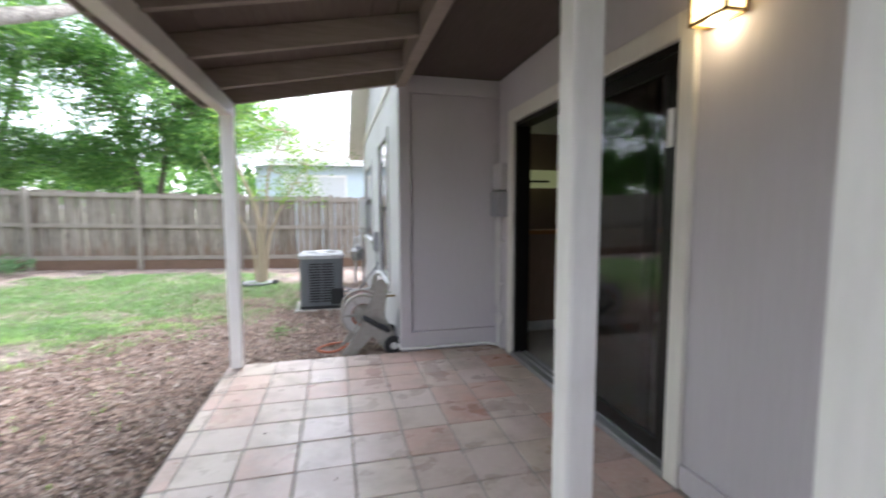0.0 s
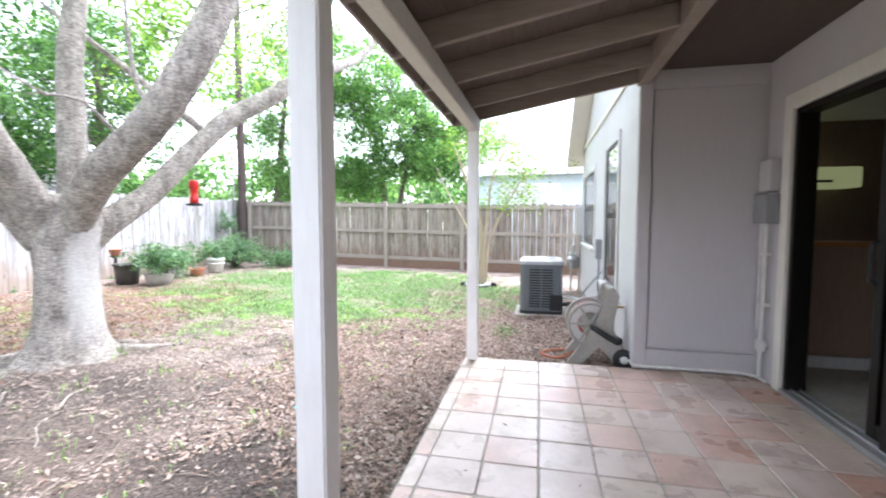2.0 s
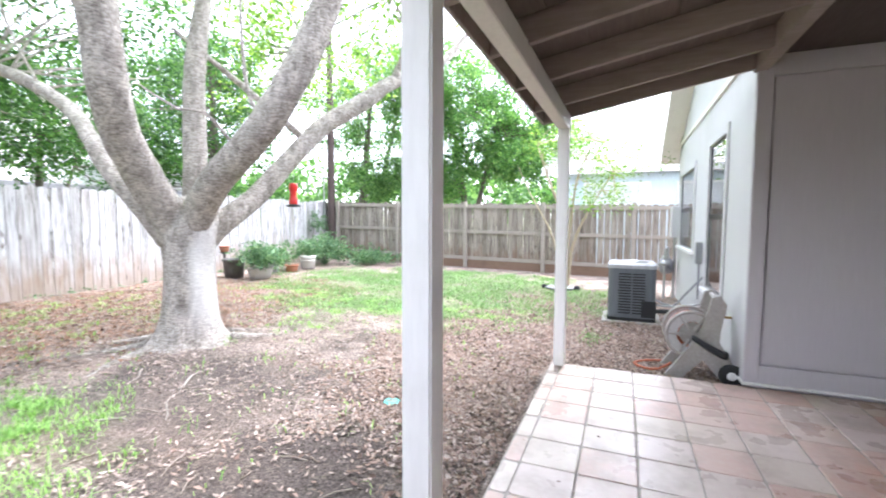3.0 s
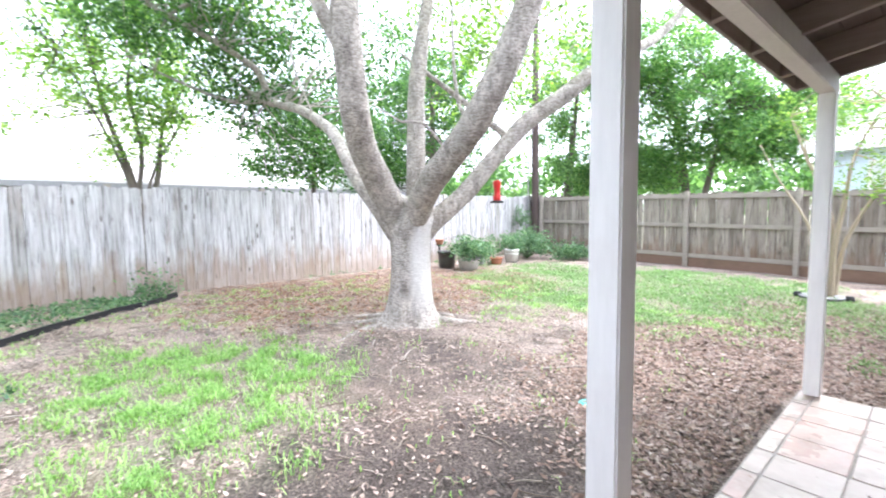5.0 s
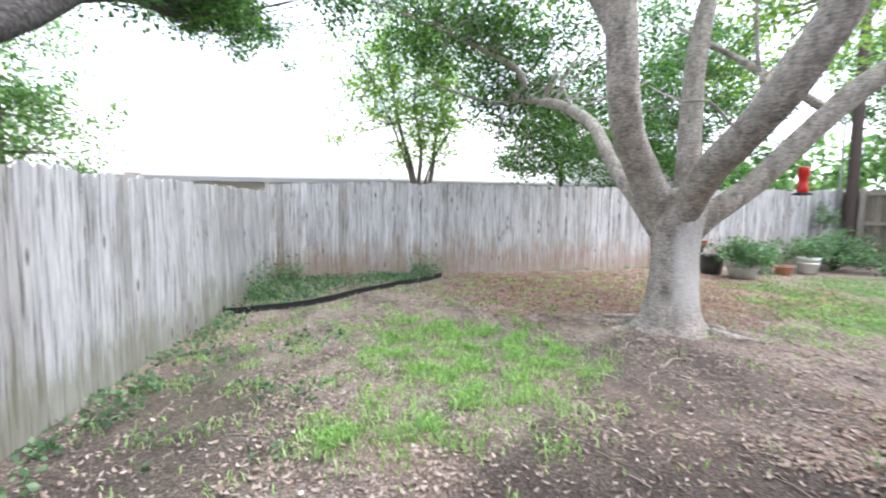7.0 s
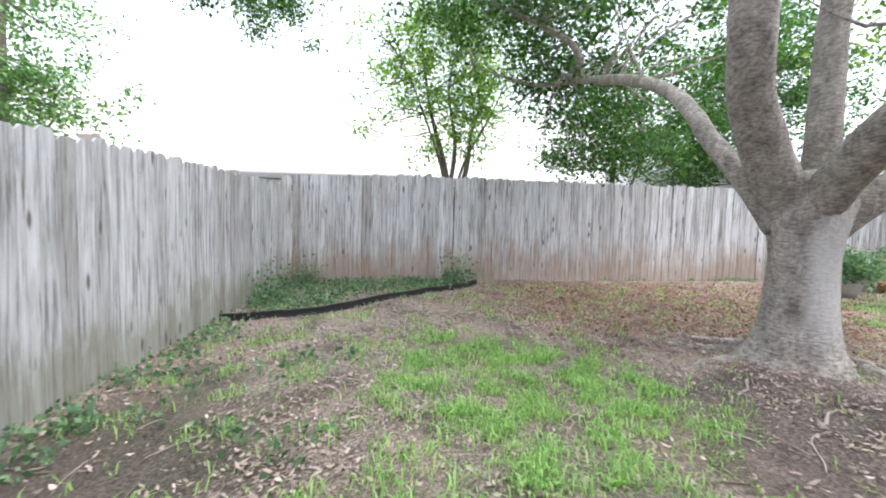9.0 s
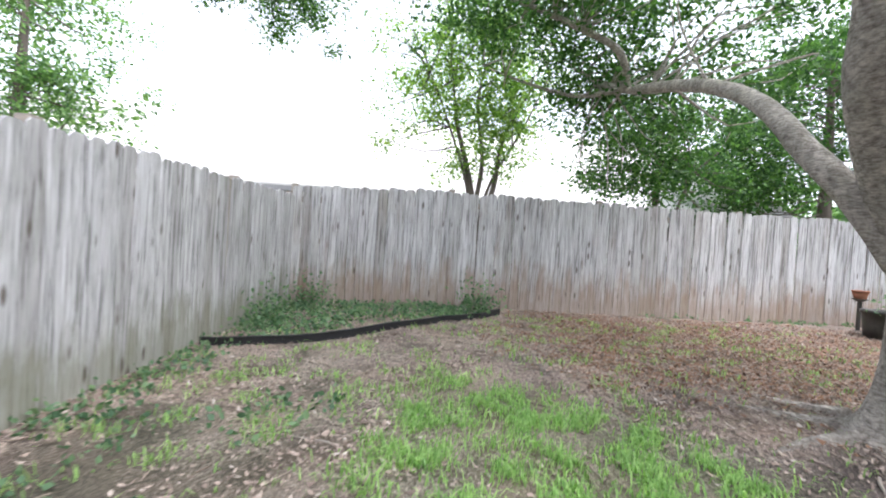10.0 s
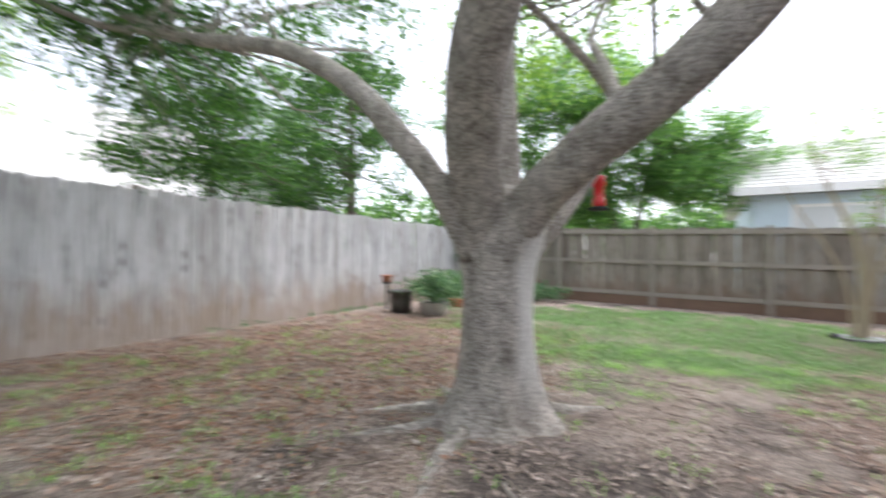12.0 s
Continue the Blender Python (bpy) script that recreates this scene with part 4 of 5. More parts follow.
simple_tree("bushy_tree", "dense dark-leaved bushy tree rising behind the fence",
            [stem(-10.3, 4.8, 0.1, 0.1, 3.2, 0.1), stem(-10.3, 4.9, 0, 0.7, 2.8, 0.06)],
            [((-10.2, 4.6, 2.7), (0.9, 1.2, 1.0), 48), ((-10.3, 6.0, 2.6), (0.6, 0.7, 0.6), 9), ((-10.4, 5.2, 3.9), (1.1, 1.7, 1.0), 36)], M_LEAF, M_BARKD, 12, 0.125, 48, 0.5)
simple_tree("broad_tree", "broad bright-green tree beyond the back fence",
            [stem(-5.6, 15.6, -0.6, 0.2, 5.0, 0.16), stem(-5.4, 15.6, 0.9, -0.2, 4.6, 0.13)],
            [((-4.0, 15.6, 4.0), (1.6, 1.4, 1.6), 50), ((-5.2, 15.3, 4.8), (2.7, 2.0, 3.0), 170), ((-2.2, 15.6, 4.6), (1.8, 1.2, 0.9), 30), ((-3.6, 14.8, 3.2), (1.3, 1.2, 1.1), 50), ((-6.6, 15.0, 2.9), (1.5, 1.2, 1.2), 55), ((-6.7, 13.8, 6.0), (1.7, 1.2, 1.5), 75)], M_LEAFM, M_BARKD, 13, 0.15, 70, 0.6)
simple_tree("shade_tree", "tall dark-leaved tree beyond the fence corner",
            [stem(-9.6, 14.6, 0.3, 0.3, 6.0, 0.2), stem(-9.2, 14.8, 1.2, 0.2, 6.0, 0.13)],
            [((-9.4, 14.6, 5.6), (2.8, 2.4, 2.9), 115), ((-8.2, 14.2, 2.8), (1.5, 1.2, 0.9), 45)], M_LEAFD, M_BARKD, 14, 0.15, 75, 0.62)
simple_tree("shade_tree", "tall dark-leaved tree beyond the side fence",
            [stem(-12.5, 10.6, 0.2, -0.3, 6.0, 0.2)],
            [((-12.6, 10.4, 5.0), (2.4, 3.0, 3.0), 140), ((-12.0, 8.0, 3.2), (1.6, 1.6, 1.2), 60)], M_LEAF, M_BARKD, 15, 0.15, 75, 0.62)
simple_tree("leafy_tree", "leafy tree standing far behind the side fence",
            [stem(-9.7, -6.5, 0.1, 0.2, 5.0, 0.15)],
            [((-9.7, -6.2, 3.0), (1.6, 1.6, 1.3), 60), ((-9.8, -6.5, 5.0), (1.7, 1.7, 1.2), 40)], M_LEAFD, M_BARKD, 16, 0.12, 60, 0.5)
simple_tree("live_oak", "dark oak limb with drooping leaves above the side fence",
            [([(-1.6, -4.3, -0.2), (-1.7, -4.2, 1.0), (-2.5, -3.6, 1.8), (-3.62, -2.7, 2.3), (-4.3, -2.5, 2.72), (-5.3, -2.4, 3.62), (-6.0, -2.3, 4.8), (-6.6, -2.3, 6.0)], [0.24, 0.2, 0.16, 0.125, 0.12, 0.1, 0.07, 0.04]),
             ([(-4.9, -2.45, 3.15), (-5.8, -2.4, 3.55), (-7.0, -2.3, 3.85), (-8.0, -2.2, 4.35), (-9.2, -2.2, 5.1)], [0.07, 0.06, 0.05, 0.04, 0.02])],
            [((-8.3, -2.3, 5.0), (1.6, 1.0, 0.55), 44), ((-6.4, -2.2, 4.5), (1.4, 0.9, 0.5), 40), ((-5.4, -1.9, 4.5), (1.4, 1.2, 0.5), 36), ((-7.6, -0.6, 5.6), (1.3, 1.1, 0.5), 22), ((-9.2, -1.6, 4.4), (0.5, 0.7, 0.5), 9), ((-4.0, -2.8, 3.6), (0.8, 0.6, 0.4), 10), ((-7.0, -2.2, 4.2), (1.0, 0.7, 0.45), 24), ((-5.6, -2.2, 4.2), (0.7, 0.6, 0.4), 18), ((-8.9, -2.0, 4.4), (0.4, 0.5, 0.6), 8), ((-6.6, -2.0, 3.95), (1.0, 0.7, 0.3), 24), ((-6.4, -1.45, 3.6), (0.2, 0.2, 0.4), 6), ((-6.5, -0.3, 4.05), (0.35, 0.35, 0.3), 8), ((-5.0, -2.2, 3.55), (0.7, 0.4, 0.3), 12)],
            M_LEAF, M_BARKK, 17, 0.09, 75, 0.42, 0.009)
simple_tree("crape_myrtle", "young crape myrtle with thin bare stems and sparse leaves",
            [bent(-1.35, 9.2, (0.04, 0), (-0.02, 0.03), (-0.3, 0.05), (-0.55, 0.1), 3.0, 0.055), bent(-1.28, 9.22, (0.02, -0.03), (0.1, 0.0), (0.2, -0.1), (0.5, -0.1), 3.0, 0.045), bent(-1.24, 9.25, (0.06, 0.02), (0.25, 0.05), (0.6, 0.1), (1.0, 0.1), 2.7, 0.035), bent(-1.4, 9.24, (-0.05, 0), (-0.25, 0.0), (-0.6, 0.0), (-0.9, 0.05), 2.6, 0.028)],
            [((-1.2, 9.2, 2.8), (1.0, 0.7, 0.7), 34), ((-0.4, 9.2, 2.4), (1.0, 0.6, 0.5), 26), ((-0.9, 9.0, 1.7), (0.9, 0.4, 0.35), 16)], M_LEAFL, M_PEEL, 18, 0.075, 26, 0.32, 0.008)
far = tagged(new("treeline"), "distant green trees around the houses", "trees", "", "stuff")
rr = np.random.default_rng(21)
cs = []
for a in np.arange(35, 330, 7.0):
    d = rr.uniform(34, 44)
    x, y = -4 + d * math.cos(radians(a + 40)), 4 + d * math.sin(radians(a + 40))
    if -x > 8 and abs(y) < 16:
        continue
    cs += list(shell(rr, (x, y, rr.uniform(2.5, 3.6)), (4.2, 4.2, rr.uniform(2.5, 4.0)), 40, 0.6, -0.4))
leaf_mesh("foliage", clumps(rr, cs, 1.6, 26), 0.7, M_LEAFD, far, rr)

# ---- houses beyond the fences ----
M_BLUE = paint("pale_blue_siding", (0.58, 0.69, 0.76), (0.35, 0.42, 0.46), 0.7, 0.2, 1.0)
M_SHINGLE = paint("pale_shingles", (0.62, 0.6, 0.58), (0.45, 0.43, 0.41), 0.9, 0.3, 2.0, (1, 1, 1))


def gable_house(name, label, x0, x1, y0, y1, eave, rise, along_x, wall_mat, over=0.45, courses=True):
    h = thing(name, label, "house", "neighbouring houses", at=(0, 0, 0))
    part("wall", box(x0, x1, y0, y1, -0.3, eave), wall_mat, h, "painted siding")
    bm = bmesh.new()
    ex0, ex1, ey0, ey1 = x0 - over, x1 + over, y0 - over, y1 + over
    if along_x:
        ym = (y0 + y1) / 2
        rows_ = [(ey0, eave), (ym, eave + rise), (ey1, eave)]
        loops = [[(x, y, z) for y, z in rows_] for x in (ex0, ex1)]
    else:
        xm = (x0 + x1) / 2
        rows_ = [(ex0, eave), (xm, eave + rise), (ex1, eave)]
        loops = [[(x, y, z) for x, z in rows_] for y in (ey0, ey1)]
    lo = [[bm.verts.new(p) for p in lp] for lp in loops]
    hi = [[bm.verts.new((p[0], p[1], p[2] + 0.16)) for p in lp] for lp in loops]
    for k in range(2):
        bm.faces.new((lo[0][k], lo[1][k], lo[1][k + 1], lo[0][k + 1]))
        bm.faces.new((hi[0][k], hi[0][k + 1], hi[1][k + 1], hi[1][k]))
        for e in range(2):
            bm.faces.new((lo[e][k], lo[e][k + 1], hi[e][k + 1], hi[e][k]))
    for k in (0, 2):
        bm.faces.new((lo[0][k], hi[0][k], hi[1][k], lo[1][k]))
    roof = part("roof", bm, M_SHINGLE, h, "pale sunlit shingles")
    n_course = 14
    for side in (0, 1) if courses else ():
        bm = bmesh.new()
        for k in range(1, n_course):
            t = k / n_course
            if along_x:
                y = (ey0 + (ym - ey0) * t) if side == 0 else (ey1 + (ym - ey1) * t)
                box(ex0, ex1, y - 0.03, y + 0.03, eave + rise * t + 0.15, eave + rise * t + 0.168, 0, bm)
            else:
                x = (ex0 + (xm - ex0) * t) if side == 0 else (ex1 + (xm - ex1) * t)
                box(x - 0.03, x + 0.03, ey0, ey1, eave + rise * t + 0.15, eave + rise * t + 0.168, 0, bm)
        part("shingle_course", bm, M_SHINGLE, roof)
    return h


blue = gable_house("neighbour_house", "pale blue house with a light shingle roof beyond the fence", -2.2, 8.5, 14.6, 22.0, 2.72, 1.9, True, M_BLUE)
for wx, ww in ((-1.4, 1.9), (1.2, 1.1), (3.6, 1.6)):
    wd = part("window", box(wx, wx + ww, 14.545, 14.6, 1.6, 2.46, 0.01), M_WHITE, blue, "white window frame")
    for k in range(2):
        part("pane", box(wx + 0.08 + k * ww / 2, wx + ww / 2 - 0.06 + k * ww / 2, 14.535, 14.545, 1.68, 2.38), material("pale_blind", (0.6, 0.62, 0.62), 0.3)[0], wd)
part("fascia", box(-2.6, 8.9, 14.12, 14.148, 2.70, 2.90), M_WHITE, blue, "white eave board")
west = gable_house("neighbour_house", "house with a light roof and dark gutter beyond the fence", -19.5, -12.9, -14.0, 9.4, 2.0, 2.6, False, M_WALLW, 0.45, False)
part("gutter", box(-12.44, -12.36, -14.4, 9.8, 1.98, 2.1, 0.01), M_GREYBOX, west, "dark grey gutter")

# ---- utility pole ----
pole = thing("utility_pole", "dark brown wooden utility pole in the fence corner", "pole", at=(-8.75, 11.6, 0))
part("shaft", turn_profile([(0.13, -0.3), (0.125, 0.0), (0.105, 4.5), (0.09, 8.0)], 16), M_POLE, pole, "", True)
part("conduit", tube([(-0.2, -0.1, 0.0), (-0.2, -0.1, 3.6)], 0.025, 8), M_STEEL, pole, "thin grey conduit")
for z in (0.9, 2.6):
    part("bracket", box(-0.22, -0.02, -0.12, -0.08, z, z + 0.03), M_STEEL, pole)

# ---- things along the house ----
ac = thing("air_conditioner", "dark grey outdoor air conditioner unit with a pale top", "air conditioner", at=(-0.10, 6.72, -0.045))
R = 0.29


def rounded_square(r, c, n=5):
    out = []
    for qx, qy, a0 in ((1, 1, 0), (-1, 1, 90), (-1, -1, 180), (1, -1, 270)):
        for k in range(n + 1):
            a = radians(a0 + 90 * k / n)
            out.append((qx * (r - c) + c * math.cos(a), qy * (r - c) + c * math.sin(a)))
    return out


def prism(outline, z0, z1, bm=None, top=1.0):
    bm = bm or bmesh.new()
    lo = [bm.verts.new((x, y, z0)) for x, y in outline]
    hi = [bm.verts.new((x * top, y * top, z1)) for x, y in outline]
    bm.faces.new(lo[::-1])
    bm.faces.new(hi)
    for k in range(len(lo)):
        j = (k + 1) % len(lo)
        bm.faces.new((lo[k], lo[j], hi[j], hi[k]))
    return bm


part("body", prism(rounded_square(R, 0.07), 0.04, 0.70), M_AC, ac)
part("base_rim", prism(rounded_square(R + 0.008, 0.075), 0.0, 0.045), M_BLACK, ac)
bm = prism(rounded_square(R + 0.015, 0.08), 0.70, 0.745)
prism(rounded_square(R + 0.015, 0.08), 0.745, 0.77, bm, 0.9)
part("top_cover", bm, M_ACTOP, ac, "pale metal top cover")
bm = bmesh.new()
for k in range(7):
    turn_profile([(0.215 - k * 0.03, 0.772), (0.220 - k * 0.03, 0.776), (0.215 - k * 0.03, 0.78), (0.21 - k * 0.03, 0.776)], 24, bm)
part("fan_grille", bm, M_STEEL, ac, "round wire fan grille")
for side in range(4):
    m = Matrix.Rotation(side * math.pi / 2, 4, "Z")
    for col in (-0.085, 0.085):
        for k in range(15):
            sl_ = part("louver", box(-0.075, 0.075, -R - 0.007, -R + 0.002, 0.10 + k * 0.037, 0.118 + k * 0.037), M_BLACK, ac)
            sl_.matrix_local = m @ Matrix.Translation((col, 0, 0))
part("service_panel", box(0.12, 0.295, -R - 0.012, -R + 0.01, 0.06, 0.28, 0.006), M_BLACK, ac, "black service cover")
pad = thing("concrete_pad", "pale concrete pad under the air conditioner", "pad", at=(-0.10, 6.72, -0.115))
part("slab", box(-0.37, 0.37, -0.37, 0.37, 0.0, 0.07, 0.01), M_CONC, pad)
lines_ = thing("refrigerant_pipes", "black insulated pipes running from unit to wall", "pipes")
part("suction_pipe", tube([(0.17, 6.46, 0.10), (0.32, 6.38, 0.13), (0.5, 6.3, 0.12), (NX, 6.3, 0.16)], 0.028, 10, None, 0, 0.08), M_RUBBER, lines_, "", True)
part("liquid_pipe", tube([(0.17, 6.46, 0.19), (0.34, 6.36, 0.2), (0.52, 6.27, 0.24), (NX, 6.25, 0.28)], 0.012, 8, None, 0, 0.08), M_STEEL, lines_, "", True)
part("power_whip", tube([(0.19, 6.5, 0.25), (0.38, 6.4, 0.2), (0.5, 6.36, 0.35), (NX, 6.32, 0.6)], 0.013, 8, None, 0, 0.08), M_GREYBOX, lines_, "", True)

meter = thing("gas_meter", "grey gas meter with pipes against the wing wall", "gas meter", at=(0.52, 8.95, 0))
part("body", box(-0.12, 0.08, -0.13, 0.13, 0.35, 0.62, 0.03), M_GREYBOX, meter, "", True)
part("dial", turn_profile([(0.06, 0.0), (0.06, 0.05)], 16, None, (-0.02, 0, 0.62)), M_WHITE, meter)
part("regulator", turn_profile([(0.03, 0.0), (0.09, 0.03), (0.09, 0.06), (0.03, 0.1)], 16, None, (-0.06, -0.25, 0.5)), M_STEEL, meter, "", True)
part("riser", tube([(-0.06, -0.25, -0.15), (-0.06, -0.25, 0.8), (0.0, -0.1, 0.82), (0.0, -0.08, 0.6)], 0.02, 8), M_STEEL, meter)
elec = thing("utility_box", "grey electric utility box on the wing wall", "utility box", at=(NX, 8.97, 0))
part("body", box(-0.13, 0.0, -0.16, 0.16, 1.0, 1.55, 0.01), M_WALLW, elec)
part("conduit", tube([(-0.06, 0.0, 1.0), (-0.06, 0.0, -0.1)], 0.025, 8), M_STEEL, elec)
tap = thing("wall_switch_box", "small grey shutoff box on the wing wall", "utility box", at=(NX, 6.45, 0))
part("body", box(-0.07, 0, -0.06, 0.06, 0.75, 1.02, 0.006), M_GREYBOX, tap)
part("conduit", tube([(-0.03, 0.0, 0.75), (-0.03, 0.0, 0.3)], 0.012, 8), M_GREYBOX, tap)

# hose reel cart
reel = thing("hose_reel_cart", "grey plastic hose reel cart with orange hose", "hose reel", at=(0.42, 4.56, -0.07))
for y in (-0.18, 0.18):
    bm = bmesh.new()
    out = [(-0.30, 0.0), (-0.16, 0.0), (0.0, 0.2), (0.12, 0.04), (0.22, 0.0), (0.27, 0.02), (0.26, 0.1), (0.10, 0.36), (0.16, 0.66), (0.11, 0.74), (0.05, 0.72), (-0.02, 0.42), (-0.13, 0.25)]
    lo = [bm.verts.new((x, y - 0.022, z)) for x, z in out]
    hi = [bm.verts.new((x, y + 0.022, z)) for x, z in out]
    bm.faces.new(lo)
    bm.faces.new(hi[::-1])
    for k in range(len(out)):
        j = (k + 1) % len(out)
        bm.faces.new((lo[k], hi[k], hi[j], lo[j]))
    bmesh.ops.bevel(bm, geom=[e for e in bm.edges if abs(e.verts[0].co.y - e.verts[1].co.y) < 1e-4], offset=0.008, segments=2, affect="EDGES")
    part("side_frame", bm, M_REEL, reel)


def lathe_y(profile, y0, seg=24):
    bm = turn_profile(profile, seg)
    bmesh.ops.rotate(bm, verts=bm.verts, matrix=Matrix.Rotation(-math.pi / 2, 3, "X"))
    bmesh.ops.translate(bm, verts=bm.verts, vec=y0)
    return bm


for y in (-0.15, 0.135):
    disc = part("drum_rim", tube([(-0.08 + 0.195 * math.cos(a), y + 0.008, 0.38 + 0.195 * math.sin(a)) for a in np.linspace(0, 2 * math.pi, 33)], 0.016, 8), M_REEL, reel, "", True)
    for k in range(6):
        a = k * math.pi / 3
        part("spoke", tube([(-0.08 + 0.05 * math.cos(a), y + 0.008, 0.38 + 0.05 * math.sin(a)), (-0.08 + 0.19 * math.cos(a), y + 0.008, 0.38 + 0.19 * math.sin(a))], [0.016, 0.011], 6), M_REEL, disc)


def flat_ring(r0, r1, y0, y1, x, z, seg=28):
    """A thick flat ring standing upright, its axis along y."""
    bm = bmesh.new()
    rows_ = [[bm.verts.new((x + r * math.cos(2 * math.pi * k / seg), y, z + r * math.sin(2 * math.pi * k / seg))) for r, y in ((r0, y0), (r1, y0), (r1, y1), (r0, y1))] for k in range(seg)]
    for k in range(seg):
        a, b = rows_[k], rows_[(k + 1) % seg]
        for j in range(4):
            bm.faces.new((a[j], b[j], b[(j + 1) % 4], a[(j + 1) % 4]))
    return bm


for y in (-0.15, 0.135):
    part("drum_face", flat_ring(0.115, 0.19, y + 0.002, y + 0.012, -0.08, 0.38), M_DRUM, reel, "pale grey flange of the drum")
part("drum_core", lathe_y([(0.09, -0.13), (0.09, 0.13)], (-0.08, 0, 0.38)), M_REEL, reel, "", True)
pts = [(-0.08 + (0.115 + 0.024 * (k // 60)) * math.cos(k * 0.52), -0.12 + 0.24 * abs(((k / 30) % 2) - 1), 0.38 + (0.115 + 0.024 * (k // 60)) * math.sin(k * 0.52)) for k in range(180)]
part("wound_hose", tube(pts, 0.011, 6), M_HOSE, reel, "orange rubber hose", True)
for y in (-0.235, 0.235):
    wheel = part("wheel", lathe_y([(0.03, -0.022), (0.075, -0.022), (0.092, -0.012), (0.092, 0.012), (0.075, 0.022), (0.03, 0.022)], (0.2, y, 0.092)), M_RUBBER, reel, "black rubber tyre", True)
    part("hub", lathe_y([(0.02, -0.027), (0.035, -0.024), (0.035, 0.024), (0.02, 0.027)], (0.2, y, 0.092), 14), M_WHITE, wheel, "pale hub", True)
part("axle", lathe_y([(0.012, -0.23), (0.012, 0.23)], (0.2, 0, 0.092), 8), M_STEEL, reel)
part("handle", tube([(0.10, -0.18, 0.70), (0.10, 0.18, 0.70)], 0.02, 10), M_REEL, reel, "", True)
part("crank", tube([(-0.08, -0.2, 0.38), (-0.08, -0.25, 0.38), (0.05, -0.25, 0.30), (0.13, -0.25, 0.26), (0.14, -0.31, 0.26)], [0.014, 0.022, 0.026, 0.03, 0.022], 8), M_BLACK, reel, "black crank handle", True)
hose = thing("garden_hose", "loose orange garden hose lying on the mulch", "hose")
part("hose", tube([(0.20, 4.52, 0.02), (0.10, 4.46, -0.03), (-0.02, 4.5, -0.05), (-0.1, 4.62, -0.05), (0.02, 4.75, -0.05), (0.3, 4.85, -0.03), (0.45, 5.2, 0.1), (0.6, 5.5, 0.3)], 0.011, 8, None, 0, 0.05), M_HOSE, hose, "", True)
part("nozzle", turn_profile([(0.014, 0), (0.016, 0.05), (0.01, 0.11)], 10, None, (0.6, 5.5, 0.29)), M_TEAL, hose, "teal nozzle", True)
spigot = thing("garden_tap", "brass garden tap on the wing wall near the corner", "tap", at=(NX, 4.75, 0.42))
part("pipe", tube([(0, 0, 0), (-0.08, 0, 0), (-0.11, 0, -0.04)], 0.012, 8), material("old_brass", (0.35, 0.25, 0.1), 0.4, 0.9)[0], spigot)
part("wheel_handle", turn_profile([(0.01, 0.0), (0.03, 0.005), (0.03, 0.012), (0.01, 0.016)], 12, None, (-0.06, 0, 0.03)), M_STEEL, spigot)

# boxes and pipes at the porch corner
ebox = thing("electric_box", "grey metal electric box beside the door", "electric box", at=(WX - 0.002, 4.08, 0))
part("body", box(-0.10, 0, -0.09, 0.10, 1.25, 1.48, 0.006), M_GREYBOX, ebox)
part("upper_box", box(-0.07, 0, -0.08, 0.10, 1.50, 1.74, 0.005), M_WALL, ebox, "painted upper box")
part("conduit", tube([(-0.05, 0.0, 1.25), (-0.05, 0.0, 0.75), (-0.05, 0.0, 0.02)], 0.014, 10), M_PVC, ebox, "white painted conduit")
part("conduit", tube([(-0.05, 0.07, 1.25), (-0.05, 0.07, 0.40)], 0.009, 8), M_PVC, ebox, "white painted conduit")
for z in (0.28, 0.6, 1.0):
    part("strap", box(-0.068, 0.0, -0.024, 0.024, z, z + 0.02, 0.003), M_PVC, ebox)
part("fuse_cap", box(-0.075, -0.02, -0.03, 0.03, 0.24, 0.33, 0.006), M_PVC, ebox)
drain = thing("drain_pipe", "thin white pipe along the foot of the alcove wall", "pipe")
part("pipe", tube([(NX - 0.03, 4.6, 0.02), (NX - 0.03, 4.16, 0.028), (1.5, 4.165, 0.028), (1.58, 4.08, 0.028), (1.59, 3.98, 0.028)], 0.013, 8), M_PVC, drain, "", True)

# ---- pots along the side fence ----
def pot(name, label, x, y, r, h, mat, shape=0.75, rim=True):
    p = thing(name, label, "plant pot", "potted plants", at=(x, y, g(x, y) - 0.004))
    prof = [(r * shape, 0), (r * (shape + (1 - shape) * 0.5), h * 0.5), (r * 0.97, h * 0.88)]
    prof += [(r * 1.06, h * 0.88), (r * 1.06, h), (r * 0.95, h), (r * 0.92, h * 0.9)] if rim else [(r, h), (r * 0.95, h), (r * 0.92, h * 0.9)]
    part("body", turn_profile(prof, 22), mat, p, "", True)
    part("soil", turn_profile([(r * 0.93, h * 0.86), (r * 0.9, h * 0.9)], 18), M_SOIL, p)
    return p


def pot_plant(name, label, x, y, z, rx, rz, count, leaf, seed, mat=M_IVY):
    rr = np.random.default_rng(seed)
    t = thing(name, label, "plant", "potted plants")
    cs = shell(rr, (x, y, z + rz * 0.55), (rx, rx, rz), count, 0.2, -0.5)
    bm = bmesh.new()
    for c in cs[::2]:
        tube([(x, y, z), ((x + c[0]) / 2, (y + c[1]) / 2, (z + c[2]) / 2 + 0.05), tuple(c)], [0.006, 0.004, 0.002], 5, bm)
    part("stems", bm, M_IVY, t)["kind"] = "stuff"
    leaf_mesh("leaves", clumps(rr, cs, 0.16, 26), leaf, mat, t, rr)


